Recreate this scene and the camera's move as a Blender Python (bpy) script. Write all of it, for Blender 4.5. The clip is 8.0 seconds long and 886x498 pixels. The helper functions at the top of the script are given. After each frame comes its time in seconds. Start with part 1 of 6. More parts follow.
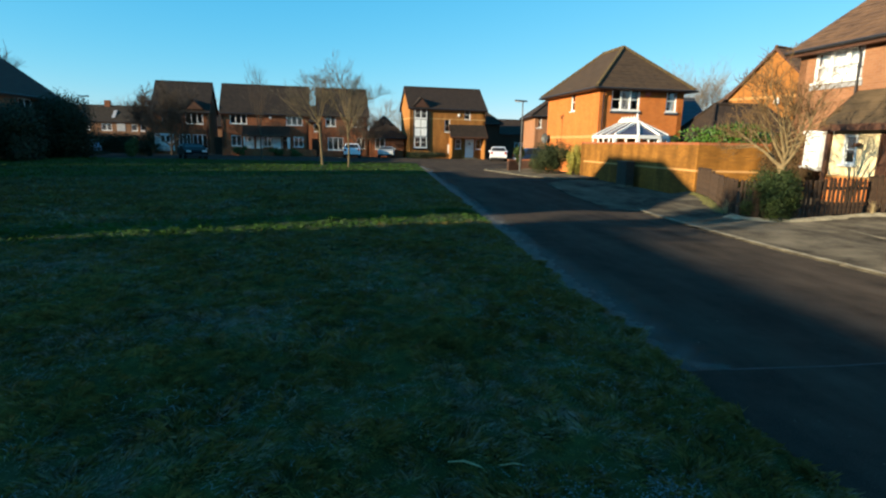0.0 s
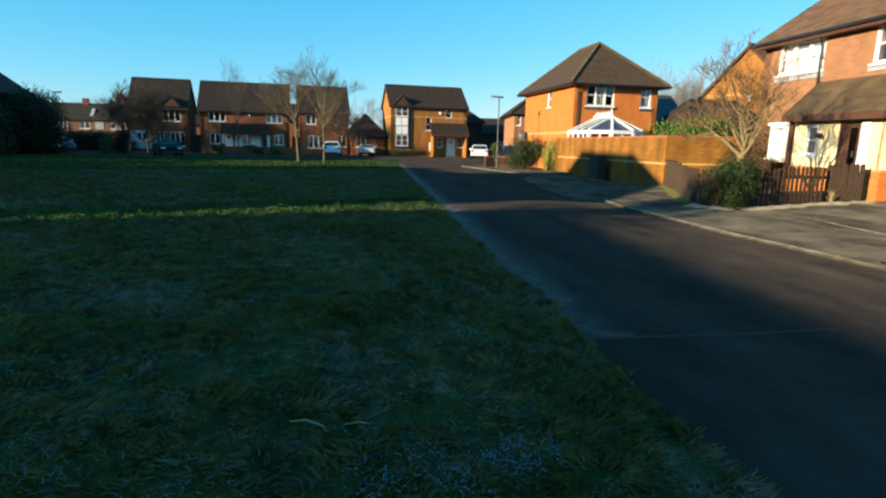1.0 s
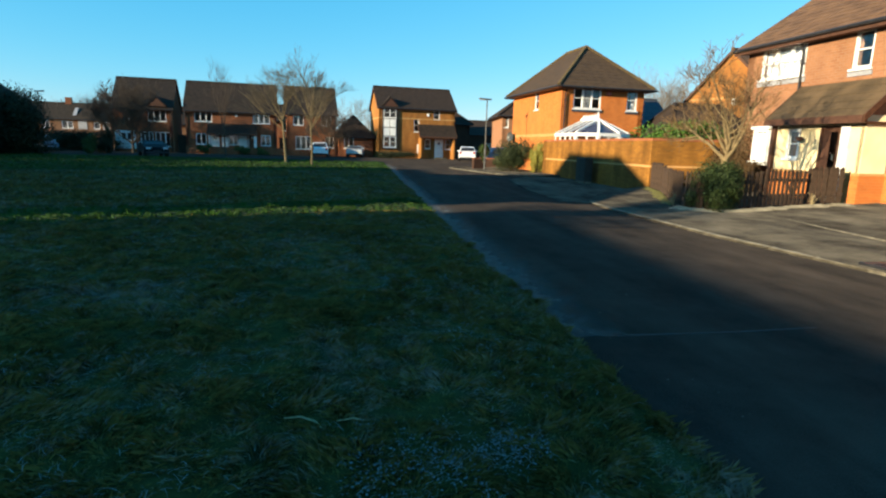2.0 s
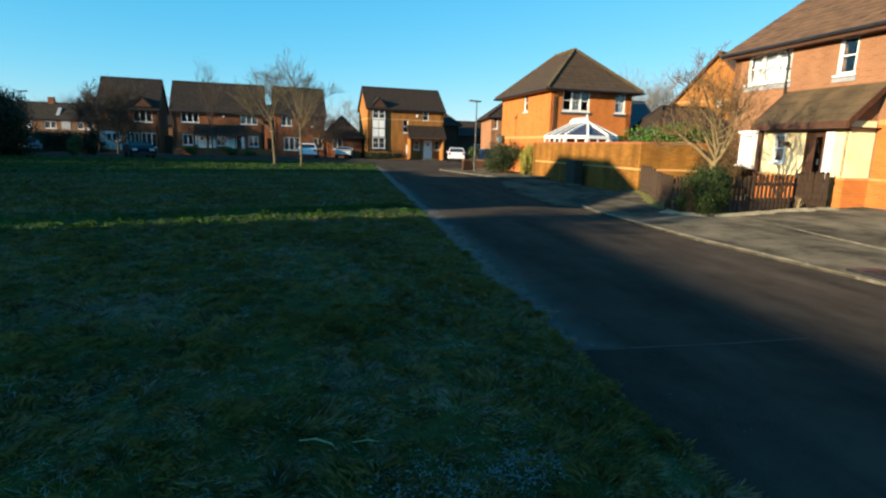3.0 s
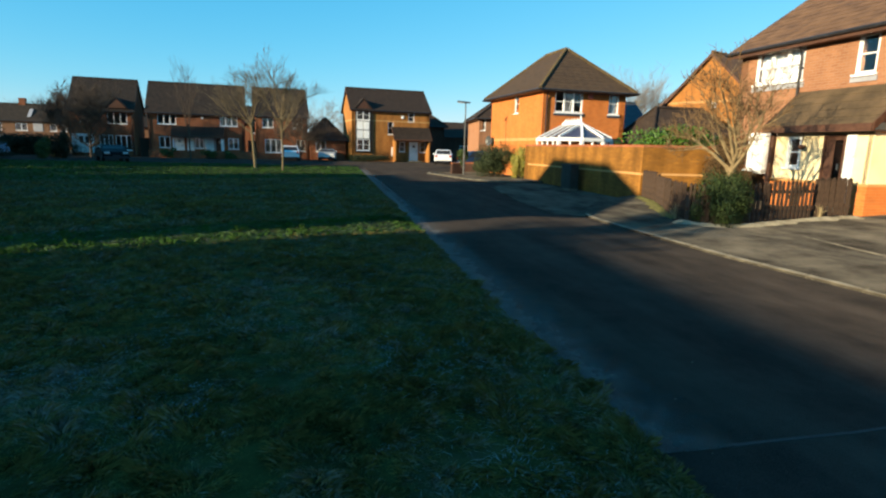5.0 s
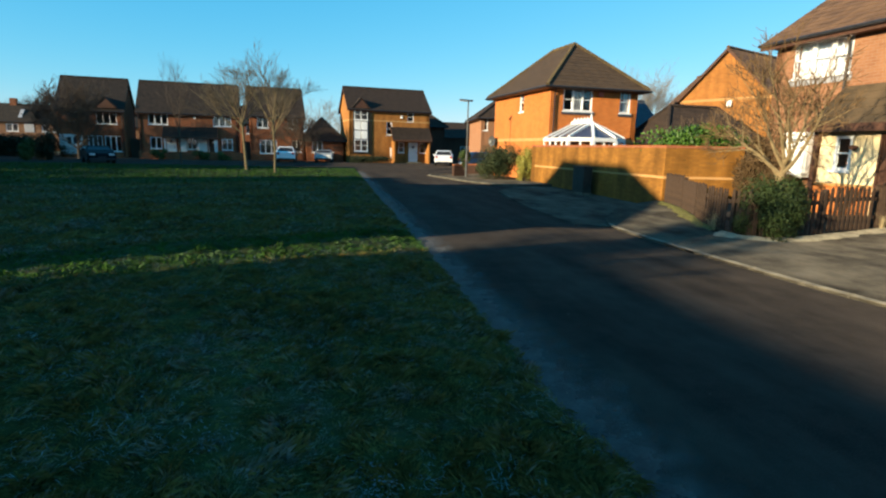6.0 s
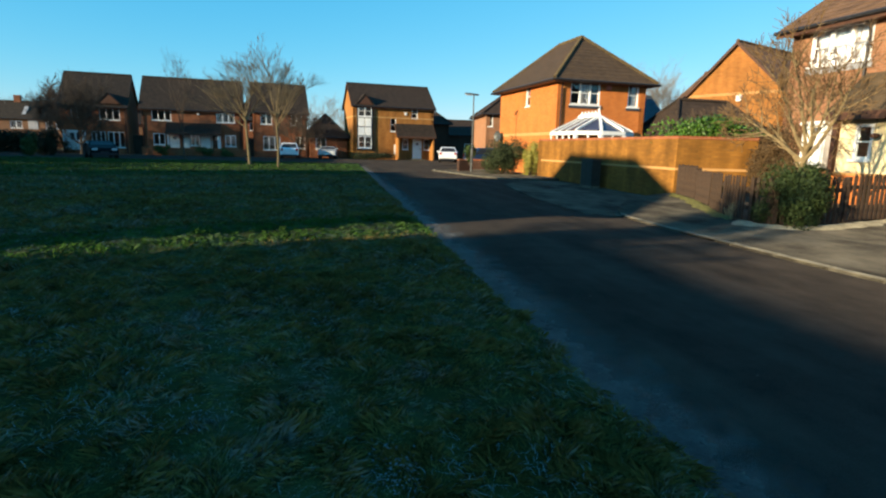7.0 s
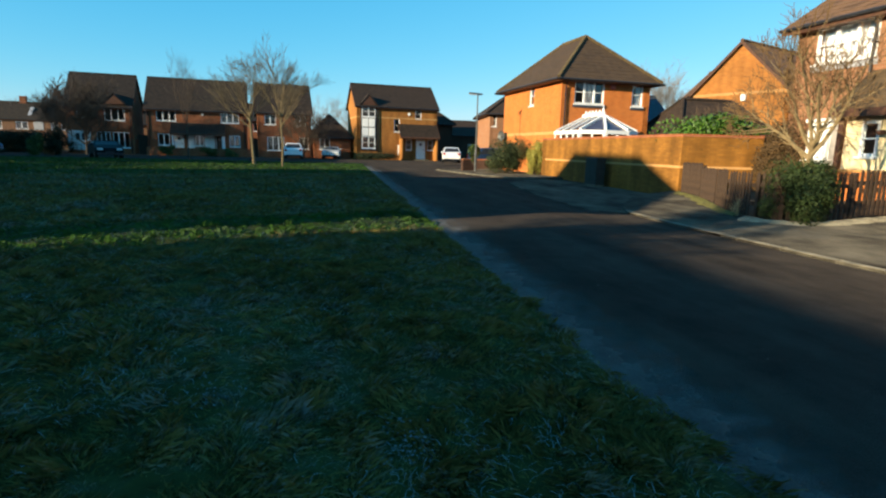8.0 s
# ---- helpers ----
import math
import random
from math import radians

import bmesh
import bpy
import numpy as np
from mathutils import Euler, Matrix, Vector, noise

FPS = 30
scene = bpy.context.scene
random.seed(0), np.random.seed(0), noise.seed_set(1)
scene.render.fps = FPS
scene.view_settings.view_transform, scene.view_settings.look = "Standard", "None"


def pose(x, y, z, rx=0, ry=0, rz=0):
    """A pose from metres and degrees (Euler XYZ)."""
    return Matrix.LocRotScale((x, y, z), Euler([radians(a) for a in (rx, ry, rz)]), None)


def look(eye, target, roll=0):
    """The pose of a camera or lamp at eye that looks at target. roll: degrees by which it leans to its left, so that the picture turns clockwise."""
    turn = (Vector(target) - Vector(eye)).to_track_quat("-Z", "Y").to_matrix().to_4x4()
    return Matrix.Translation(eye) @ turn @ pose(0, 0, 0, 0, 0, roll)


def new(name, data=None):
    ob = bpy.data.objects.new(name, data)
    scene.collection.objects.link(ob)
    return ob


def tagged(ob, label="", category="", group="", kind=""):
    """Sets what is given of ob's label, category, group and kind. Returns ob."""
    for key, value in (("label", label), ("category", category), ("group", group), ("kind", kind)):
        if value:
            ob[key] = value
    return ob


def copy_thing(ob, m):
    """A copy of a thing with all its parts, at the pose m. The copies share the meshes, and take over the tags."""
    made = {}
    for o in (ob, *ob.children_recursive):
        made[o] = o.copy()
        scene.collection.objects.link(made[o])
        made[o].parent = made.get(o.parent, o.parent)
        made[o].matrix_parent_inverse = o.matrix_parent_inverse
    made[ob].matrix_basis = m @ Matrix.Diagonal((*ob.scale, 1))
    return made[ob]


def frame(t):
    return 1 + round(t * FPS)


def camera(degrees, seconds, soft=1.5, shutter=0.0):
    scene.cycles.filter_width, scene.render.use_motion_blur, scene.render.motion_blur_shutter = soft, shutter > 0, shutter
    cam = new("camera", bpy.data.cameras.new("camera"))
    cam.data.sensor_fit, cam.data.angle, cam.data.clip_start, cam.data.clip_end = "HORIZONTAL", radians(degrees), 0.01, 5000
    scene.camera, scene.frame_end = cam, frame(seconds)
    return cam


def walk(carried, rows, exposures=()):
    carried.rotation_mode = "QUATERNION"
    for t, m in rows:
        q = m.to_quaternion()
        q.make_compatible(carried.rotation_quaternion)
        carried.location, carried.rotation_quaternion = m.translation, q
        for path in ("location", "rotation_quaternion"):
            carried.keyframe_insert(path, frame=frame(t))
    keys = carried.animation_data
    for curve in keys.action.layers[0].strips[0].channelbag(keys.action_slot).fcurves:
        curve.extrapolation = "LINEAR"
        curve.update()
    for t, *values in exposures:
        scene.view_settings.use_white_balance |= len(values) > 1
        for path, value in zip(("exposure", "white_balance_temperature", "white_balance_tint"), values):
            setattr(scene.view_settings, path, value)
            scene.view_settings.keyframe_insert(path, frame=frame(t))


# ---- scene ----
cam = camera(78.5, 8.0, soft=2.2)
PATH = [
    (0, (-2.026, -2.313, 1.711), (-1.831, -0.36, 1.328), 1.2),
    (0.5, (-1.393, -2.211, 1.544), (-1.182, -0.259, 1.161), 1.1),
    (1, (-1.294, -2.25, 1.409), (-1.055, -0.301, 1.031), 1.3),
    (1.5, (-1.295, -2.281, 1.375), (-1.031, -0.334, 1.002), 1.5),
    (2, (-1.324, -2.307, 1.409), (-1.04, -0.363, 1.038), 1.6),
    (3.5, (-1.521, -2.318, 1.562), (-1.175, -0.384, 1.192), 1.6),
    (4, (-1.571, -2.233, 1.56), (-1.208, -0.301, 1.192), 1.6),
    (4.5, (-1.581, -1.843, 1.601), (-1.203, 0.087, 1.234), 1.6),
    (6, (-1.278, 0.785, 1.646), (-0.893, 2.714, 1.282), 1.4),
    (6.5, (-1.301, 1.055, 1.507), (-0.924, 2.984, 1.136), 1.4),
    (7, (-1.308, 1.116, 1.362), (-0.934, 3.047, 0.996), 1.5),
    (7.5, (-1.347, 1.079, 1.301), (-0.979, 3.011, 0.938), 1.5),
    (8, (-1.357, 1.092, 1.251), (-0.994, 3.025, 0.89), 1.5),
]
walk(cam, [(t, look(e, g, r)) for t, e, g, r in PATH], exposures=[(0.0, 0.98), (0.5, 1.06), (2.2, 1.06), (3.3, 1.0), (8.0, 0.98)])

# ---- world and sun: low winter sun from the side of the lawn ----
SUN_AZ, SUN_EL = 65.0, 13.0          # heading of the light from +y towards +x, and its height
world = bpy.data.worlds.new("sky")
scene.world = world
world.use_nodes = True
wn = world.node_tree
sky = wn.nodes.new("ShaderNodeTexSky")
sky.sky_type = "NISHITA"
sky.sun_disc = False
sky.sun_elevation = radians(SUN_EL)
sky.sun_rotation = radians(SUN_AZ + 180)
sky.air_density, sky.dust_density, sky.ozone_density = 1.0, 0.1, 4.0
background = wn.nodes["Background"]
background.inputs["Strength"].default_value = 0.122
# clear winter air: the red of the sky falls off with height, green and blue stay more even
split, merge = wn.nodes.new("ShaderNodeSeparateColor"), wn.nodes.new("ShaderNodeCombineColor")
wn.links.new(sky.outputs["Color"], split.inputs["Color"])
for channel, gain, power, most in (("Red", 0.42, 1.4, 20.0), ("Green", 1.42, 0.6, 20.0), ("Blue", 2.2, 0.4, 20.0)):
    steep, scaled, limit = (wn.nodes.new("ShaderNodeMath") for k in range(3))
    steep.operation, scaled.operation, limit.operation = "POWER", "MULTIPLY", "MINIMUM"
    steep.inputs[1].default_value, scaled.inputs[1].default_value, limit.inputs[1].default_value = power, gain, most
    wn.links.new(split.outputs[channel], steep.inputs[0])
    wn.links.new(steep.outputs[0], scaled.inputs[0])
    wn.links.new(scaled.outputs[0], limit.inputs[0])
    wn.links.new(limit.outputs[0], merge.inputs[channel])
wn.links.new(merge.outputs["Color"], background.inputs["Color"])
sun = new("sun", bpy.data.lights.new("sun", "SUN"))
sun.data.energy, sun.data.angle, sun.data.color = 5.0, radians(0.6), (1.0, 0.83, 0.56)
sun_way = Vector((math.sin(radians(SUN_AZ)), math.cos(radians(SUN_AZ)), -math.tan(radians(SUN_EL))))
sun.matrix_world = look(Vector((-60, -30, 40)), Vector((-60, -30, 40)) + sun_way)


# ---- materials ----
def material(name, dark, light, scale=6.0, rough=0.8, bump=0.3, fine=60.0, metal=0.0, mid=0.5, dist=0.01, island=0.0, spec=0.3):
    """Two tones mixed by stains and grain, with relief of the grain."""
    m = bpy.data.materials.new(name)
    m.use_nodes = True
    nt, b = m.node_tree, m.node_tree.nodes["Principled BSDF"]
    co = nt.nodes.new("ShaderNodeTexCoord")
    big = nt.nodes.new("ShaderNodeTexNoise")
    big.inputs["Scale"].default_value, big.inputs["Detail"].default_value = scale, 6
    small = nt.nodes.new("ShaderNodeTexNoise")
    small.inputs["Scale"].default_value, small.inputs["Detail"].default_value = fine, 3
    for n in (big, small):
        nt.links.new(co.outputs["Object"], n.inputs["Vector"])
    add = nt.nodes.new("ShaderNodeMath")
    add.operation = "MULTIPLY_ADD"
    nt.links.new(small.outputs["Fac"], add.inputs[0])
    add.inputs[1].default_value = 0.6
    nt.links.new(big.outputs["Fac"], add.inputs[2])
    last = add.outputs[0]
    if island:
        geo = nt.nodes.new("ShaderNodeNewGeometry")
        vary = nt.nodes.new("ShaderNodeMath")
        vary.operation = "MULTIPLY_ADD"
        nt.links.new(geo.outputs["Random Per Island"], vary.inputs[0])
        vary.inputs[1].default_value = island
        nt.links.new(last, vary.inputs[2])
        last = vary.outputs[0]
    ramp = nt.nodes.new("ShaderNodeValToRGB")
    ramp.color_ramp.elements[0].position, ramp.color_ramp.elements[1].position = 0.3 + mid - 0.25 + island / 2, 0.8 + mid - 0.25 + island / 2
    ramp.color_ramp.elements[0].color, ramp.color_ramp.elements[1].color = (*dark, 1), (*light, 1)
    nt.links.new(last, ramp.inputs["Fac"])
    nt.links.new(ramp.outputs["Color"], b.inputs["Base Color"])
    bp = nt.nodes.new("ShaderNodeBump")
    bp.inputs["Strength"].default_value, bp.inputs["Distance"].default_value = bump, dist
    nt.links.new(small.outputs["Fac"], bp.inputs["Height"])
    nt.links.new(bp.outputs["Normal"], b.inputs["Normal"])
    b.inputs["Roughness"].default_value, b.inputs["Metallic"].default_value = rough, metal
    b.inputs["Specular IOR Level"].default_value = spec
    b.inputs["Diffuse Roughness"].default_value = 1.0 if rough > 0.7 else 0.0
    return m


def brick_material(name, one, two, mortar, width=0.225, row=0.075, stain=0.35, bump=0.5):
    """Stretcher-bond brickwork on upright walls, by the wall's own run and height."""
    m = bpy.data.materials.new(name)
    m.use_nodes = True
    nt, b = m.node_tree, m.node_tree.nodes["Principled BSDF"]
    co = nt.nodes.new("ShaderNodeTexCoord")
    xyz = nt.nodes.new("ShaderNodeSeparateXYZ")
    nt.links.new(co.outputs["Object"], xyz.inputs[0])
    run = nt.nodes.new("ShaderNodeMath")
    nt.links.new(xyz.outputs["X"], run.inputs[0])
    nt.links.new(xyz.outputs["Y"], run.inputs[1])
    vec = nt.nodes.new("ShaderNodeCombineXYZ")
    nt.links.new(run.outputs[0], vec.inputs["X"])
    nt.links.new(xyz.outputs["Z"], vec.inputs["Y"])
    bricks = nt.nodes.new("ShaderNodeTexBrick")
    bricks.inputs["Scale"].default_value = 1
    bricks.inputs["Brick Width"].default_value, bricks.inputs["Row Height"].default_value = width, row
    bricks.inputs["Mortar Size"].default_value = 0.006
    bricks.inputs["Mortar Smooth"].default_value = 0.2
    bricks.inputs["Color1"].default_value, bricks.inputs["Color2"].default_value = (*one, 1), (*two, 1)
    bricks.inputs["Mortar"].default_value = (*mortar, 1)
    nt.links.new(vec.outputs[0], bricks.inputs["Vector"])
    stains = nt.nodes.new("ShaderNodeTexNoise")
    stains.inputs["Scale"].default_value, stains.inputs["Detail"].default_value = 1.1, 7
    drip = nt.nodes.new("ShaderNodeMapping")
    drip.inputs["Scale"].default_value = (1.6, 1.6, 0.45)
    nt.links.new(co.outputs["Object"], drip.inputs["Vector"])
    nt.links.new(drip.outputs[0], stains.inputs["Vector"])
    ramp = nt.nodes.new("ShaderNodeValToRGB")
    ramp.color_ramp.elements[0].position, ramp.color_ramp.elements[1].position = 0.3, 0.7
    ramp.color_ramp.elements[0].color = (1 - stain, 1 - stain, 1 - stain, 1)
    ramp.color_ramp.elements[1].color = (1, 1, 1, 1)
    nt.links.new(stains.outputs["Fac"], ramp.inputs["Fac"])
    mix = nt.nodes.new("ShaderNodeMixRGB")
    mix.blend_type = "MULTIPLY"
    mix.inputs["Fac"].default_value = 1
    nt.links.new(bricks.outputs["Color"], mix.inputs["Color1"])
    nt.links.new(ramp.outputs["Color"], mix.inputs["Color2"])
    nt.links.new(mix.outputs["Color"], b.inputs["Base Color"])
    bp = nt.nodes.new("ShaderNodeBump")
    bp.inputs["Strength"].default_value, bp.inputs["Distance"].default_value = bump, 0.006
    bp.invert = True
    nt.links.new(bricks.outputs["Fac"], bp.inputs["Height"])
    nt.links.new(bp.outputs["Normal"], b.inputs["Normal"])
    b.inputs["Roughness"].default_value = 0.85
    b.inputs["Specular IOR Level"].default_value = 0.2
    b.inputs["Diffuse Roughness"].default_value = 1.0
    return m


def glass_material(name, tint=(0.9, 0.95, 1.0)):
    m = bpy.data.materials.new(name)
    m.use_nodes = True
    b = m.node_tree.nodes["Principled BSDF"]
    b.inputs["Base Color"].default_value = (*tint, 1)
    b.inputs["Roughness"].default_value = 0.02
    b.inputs["Transmission Weight"].default_value = 1.0
    b.inputs["IOR"].default_value = 1.5
    return m


def grass_material(name, frost, tones):
    """Dull winter grass: clumps lighter and darker, broad patches, and rime on some clumps, its colour also lifting the
    shade.
    """
    m = bpy.data.materials.new(name)
    m.use_nodes = True
    nt, b = m.node_tree, m.node_tree.nodes["Principled BSDF"]
    co = nt.nodes.new("ShaderNodeTexCoord")
    geo = nt.nodes.new("ShaderNodeNewGeometry")

    def cloud(scale, detail, rough=0.5):
        n = nt.nodes.new("ShaderNodeTexNoise")
        n.inputs["Scale"].default_value, n.inputs["Detail"].default_value, n.inputs["Roughness"].default_value = scale, detail, rough
        nt.links.new(co.outputs["Object"], n.inputs["Vector"])
        return n.outputs["Fac"]

    def total(*terms):
        last = None
        for out, weight in terms:
            n = nt.nodes.new("ShaderNodeMath")
            n.operation = "MULTIPLY_ADD"
            nt.links.new(out, n.inputs[0])
            n.inputs[1].default_value = weight
            n.inputs[2].default_value = 0.0
            if last is not None:
                nt.links.new(last, n.inputs[2])
            last = n.outputs[0]
        return last

    each = geo.outputs["Random Per Island"]
    patch, clump, wisp = cloud(0.8, 3), cloud(4.6, 4, 0.6), cloud(17.0, 3)
    tone = total((patch, 0.5), (clump, 0.5), (wisp, 0.3), (each, 0.14))
    ramp = nt.nodes.new("ShaderNodeValToRGB")
    for i, (p, c) in enumerate(zip((0.52, 0.76, 1.0), tones)):
        e = ramp.color_ramp.elements[i] if i < 2 else ramp.color_ramp.elements.new(p)
        e.position, e.color = p, (*c, 1)
    nt.links.new(tone, ramp.inputs["Fac"])
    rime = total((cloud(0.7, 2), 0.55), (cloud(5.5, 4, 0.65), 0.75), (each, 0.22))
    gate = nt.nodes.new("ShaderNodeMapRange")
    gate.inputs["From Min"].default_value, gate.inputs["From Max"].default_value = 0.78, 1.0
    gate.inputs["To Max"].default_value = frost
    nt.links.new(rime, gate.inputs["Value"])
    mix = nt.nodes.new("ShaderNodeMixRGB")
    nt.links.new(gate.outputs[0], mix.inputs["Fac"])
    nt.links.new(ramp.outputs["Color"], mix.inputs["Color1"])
    # rime tone warmed beyond plain frost, a haze-like lift of shaded grass
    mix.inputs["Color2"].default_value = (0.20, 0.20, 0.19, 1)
    nt.links.new(mix.outputs["Color"], b.inputs["Base Color"])
    b.inputs["Roughness"].default_value = 0.9
    b.inputs["Specular IOR Level"].default_value = 0.03
    bp = nt.nodes.new("ShaderNodeBump")
    bp.inputs["Strength"].default_value, bp.inputs["Distance"].default_value = 1.0, 0.04
    nt.links.new(clump, bp.inputs["Height"])
    nt.links.new(bp.outputs["Normal"], b.inputs["Normal"])
    return m


M = {}
M["brick_orange"] = brick_material("brick_orange", (0.60, 0.19, 0.042), (0.51, 0.15, 0.033), (0.5, 0.22, 0.08), stain=0.2)
M["brick_buff"] = brick_material("brick_buff", (0.49, 0.205, 0.048), (0.385, 0.15, 0.035), (0.37, 0.19, 0.063), stain=0.42)
M["brick_wall"] = brick_material("brick_garden", (0.36, 0.155, 0.026), (0.265, 0.112, 0.02), (0.235, 0.128, 0.033), stain=0.58)
# near-black brick, shade of far houses and the wall stub put into its colour
M["brick_shaded"] = brick_material("brick_shaded", (0.10, 0.05, 0.032), (0.075, 0.038, 0.026), (0.10, 0.07, 0.05), stain=0.3)
M["brick_red"] = brick_material("brick_red", (0.40, 0.125, 0.05), (0.31, 0.092, 0.038), (0.34, 0.20, 0.12), stain=0.3)
M["brick_pink"] = brick_material("brick_pink", (0.35, 0.165, 0.082), (0.29, 0.13, 0.065), (0.34, 0.22, 0.14), stain=0.2)
M["brick_band"] = brick_material("brick_band", (0.56, 0.30, 0.10), (0.48, 0.25, 0.085), (0.5, 0.33, 0.17), stain=0.1)
M["tile_brown"] = material("roof_tile_brown", (0.055, 0.031, 0.018), (0.12, 0.068, 0.036), 3.0, 0.85, 0.6, 40, dist=0.02, island=0.15)
M["tile_dark"] = material("roof_tile_dark", (0.017, 0.0115, 0.008), (0.038, 0.0245, 0.016), 3.0, 0.85, 0.6, 40, dist=0.02, island=0.15)
M["tile_mid"] = material("roof_tile_mid", (0.025, 0.0165, 0.010), (0.056, 0.036, 0.020), 3.0, 0.85, 0.6, 40, dist=0.02, island=0.15)
M["ridge_moss"] = material("mossy_ridge_tile", (0.05, 0.036, 0.016), (0.13, 0.09, 0.04), 5.0, 0.9, 0.6, 40)
M["tile_moss"] = material("mossy_porch_tile", (0.030, 0.022, 0.012), (0.10, 0.067, 0.036), 1.6, 0.9, 0.6, 40, dist=0.02, island=0.1)
M["slate"] = material("slate", (0.035, 0.04, 0.05), (0.07, 0.08, 0.09), 4.0, 0.6, 0.4, 50)
M["white"] = material("white_plastic", (0.74, 0.74, 0.72), (0.82, 0.82, 0.80), 3.0, 0.35, 0.05, 80)
M["white_dull"] = material("white_painted_panel", (0.62, 0.62, 0.60), (0.76, 0.76, 0.74), 4.0, 0.6, 0.1, 60)
M["render"] = material("cream_render", (0.66, 0.55, 0.33), (0.76, 0.66, 0.42), 2.0, 0.9, 0.35, 120, dist=0.004)
M["brown_wood"] = material("dark_stained_wood", (0.05, 0.022, 0.013), (0.10, 0.045, 0.025), 8.0, 0.6, 0.3, 90)
M["fence"] = material("weathered_fence", (0.022, 0.014, 0.009), (0.062, 0.038, 0.023), 7.0, 0.8, 0.5, 70, island=0.2)
M["black"] = material("black_plastic", (0.012, 0.012, 0.013), (0.03, 0.03, 0.032), 8.0, 0.45, 0.1, 60)


def asphalt_material(name, dark, light, chips, stretch, low=0.40, high=0.62):
    """Worn asphalt: long streaks along the road, blotches, and pale chips of stone."""
    m = bpy.data.materials.new(name)
    m.use_nodes = True
    nt, b = m.node_tree, m.node_tree.nodes["Principled BSDF"]
    co = nt.nodes.new("ShaderNodeTexCoord")
    turn = nt.nodes.new("ShaderNodeMapping")
    turn.inputs["Scale"].default_value = stretch
    turn.inputs["Rotation"].default_value = (0, 0, radians(-3))
    nt.links.new(co.outputs["Object"], turn.inputs["Vector"])
    streak = nt.nodes.new("ShaderNodeTexNoise")
    streak.inputs["Scale"].default_value, streak.inputs["Detail"].default_value = 1.0, 8
    streak.inputs["Roughness"].default_value = 0.62
    nt.links.new(turn.outputs[0], streak.inputs["Vector"])
    blotch = nt.nodes.new("ShaderNodeTexNoise")
    blotch.inputs["Scale"].default_value, blotch.inputs["Detail"].default_value = 1.3, 9
    blotch.inputs["Roughness"].default_value = 0.7
    stone = nt.nodes.new("ShaderNodeTexNoise")
    stone.inputs["Scale"].default_value, stone.inputs["Detail"].default_value = 90.0, 4
    for n in (blotch, stone):
        nt.links.new(co.outputs["Object"], n.inputs["Vector"])
    half = nt.nodes.new("ShaderNodeMath")
    half.operation = "MULTIPLY"
    half.inputs[1].default_value = 0.45
    nt.links.new(blotch.outputs["Fac"], half.inputs[0])
    add = nt.nodes.new("ShaderNodeMath")
    add.operation = "MULTIPLY_ADD"
    add.inputs[1].default_value = 0.55
    nt.links.new(streak.outputs["Fac"], add.inputs[0])
    nt.links.new(half.outputs[0], add.inputs[2])
    ramp = nt.nodes.new("ShaderNodeValToRGB")
    ramp.color_ramp.elements[0].position, ramp.color_ramp.elements[1].position = low, high
    ramp.color_ramp.elements[0].color, ramp.color_ramp.elements[1].color = (*dark, 1), (*light, 1)
    nt.links.new(add.outputs[0], ramp.inputs["Fac"])
    cut = nt.nodes.new("ShaderNodeMapRange")
    cut.inputs["From Min"].default_value, cut.inputs["From Max"].default_value = 0.52, 0.74
    cut.inputs["To Max"].default_value = 0.55
    nt.links.new(stone.outputs["Fac"], cut.inputs["Value"])
    mix = nt.nodes.new("ShaderNodeMixRGB")
    nt.links.new(cut.outputs[0], mix.inputs["Fac"])
    nt.links.new(ramp.outputs["Color"], mix.inputs["Color1"])
    mix.inputs["Color2"].default_value = (*chips, 1)
    nt.links.new(mix.outputs["Color"], b.inputs["Base Color"])
    bp = nt.nodes.new("ShaderNodeBump")
    bp.inputs["Strength"].default_value, bp.inputs["Distance"].default_value = 1.0, 0.012
    nt.links.new(stone.outputs["Fac"], bp.inputs["Height"])
    nt.links.new(bp.outputs["Normal"], b.inputs["Normal"])
    b.inputs["Roughness"].default_value = 0.95
    b.inputs["Specular IOR Level"].default_value = 0.03
    b.inputs["Diffuse Roughness"].default_value = 1.0
    return m


M["asphalt"] = asphalt_material("asphalt", (0.0235, 0.0195, 0.0165), (0.060, 0.047, 0.037), (0.071, 0.062, 0.053), (1.2, 0.22, 1.0))
M["pavement"] = asphalt_material("pavement_asphalt", (0.024, 0.021, 0.017), (0.145, 0.125, 0.093), (0.13, 0.115, 0.093), (0.9, 0.28, 1.0), 0.40, 0.64)
M["weeds"] = material("weedy_soil", (0.05, 0.045, 0.014), (0.16, 0.15, 0.04), 9.0, 0.95, 0.9, 80, dist=0.02)
M["sand"] = material("sandy_verge", (0.11, 0.092, 0.06), (0.33, 0.29, 0.2), 6.0, 0.95, 0.8, 70, dist=0.02)
M["kerb"] = material("kerb_concrete", (0.04, 0.036, 0.028), (0.20, 0.175, 0.125), 3.5, 0.9, 0.5, 120)
M["gutter"] = material("gutter_concrete", (0.024, 0.023, 0.023), (0.078, 0.078, 0.075), 4.0, 0.95, 0.8, 45)
M["soil"] = material("soil", (0.03, 0.022, 0.014), (0.09, 0.065, 0.04), 5.0, 0.95, 0.8, 90, dist=0.02)


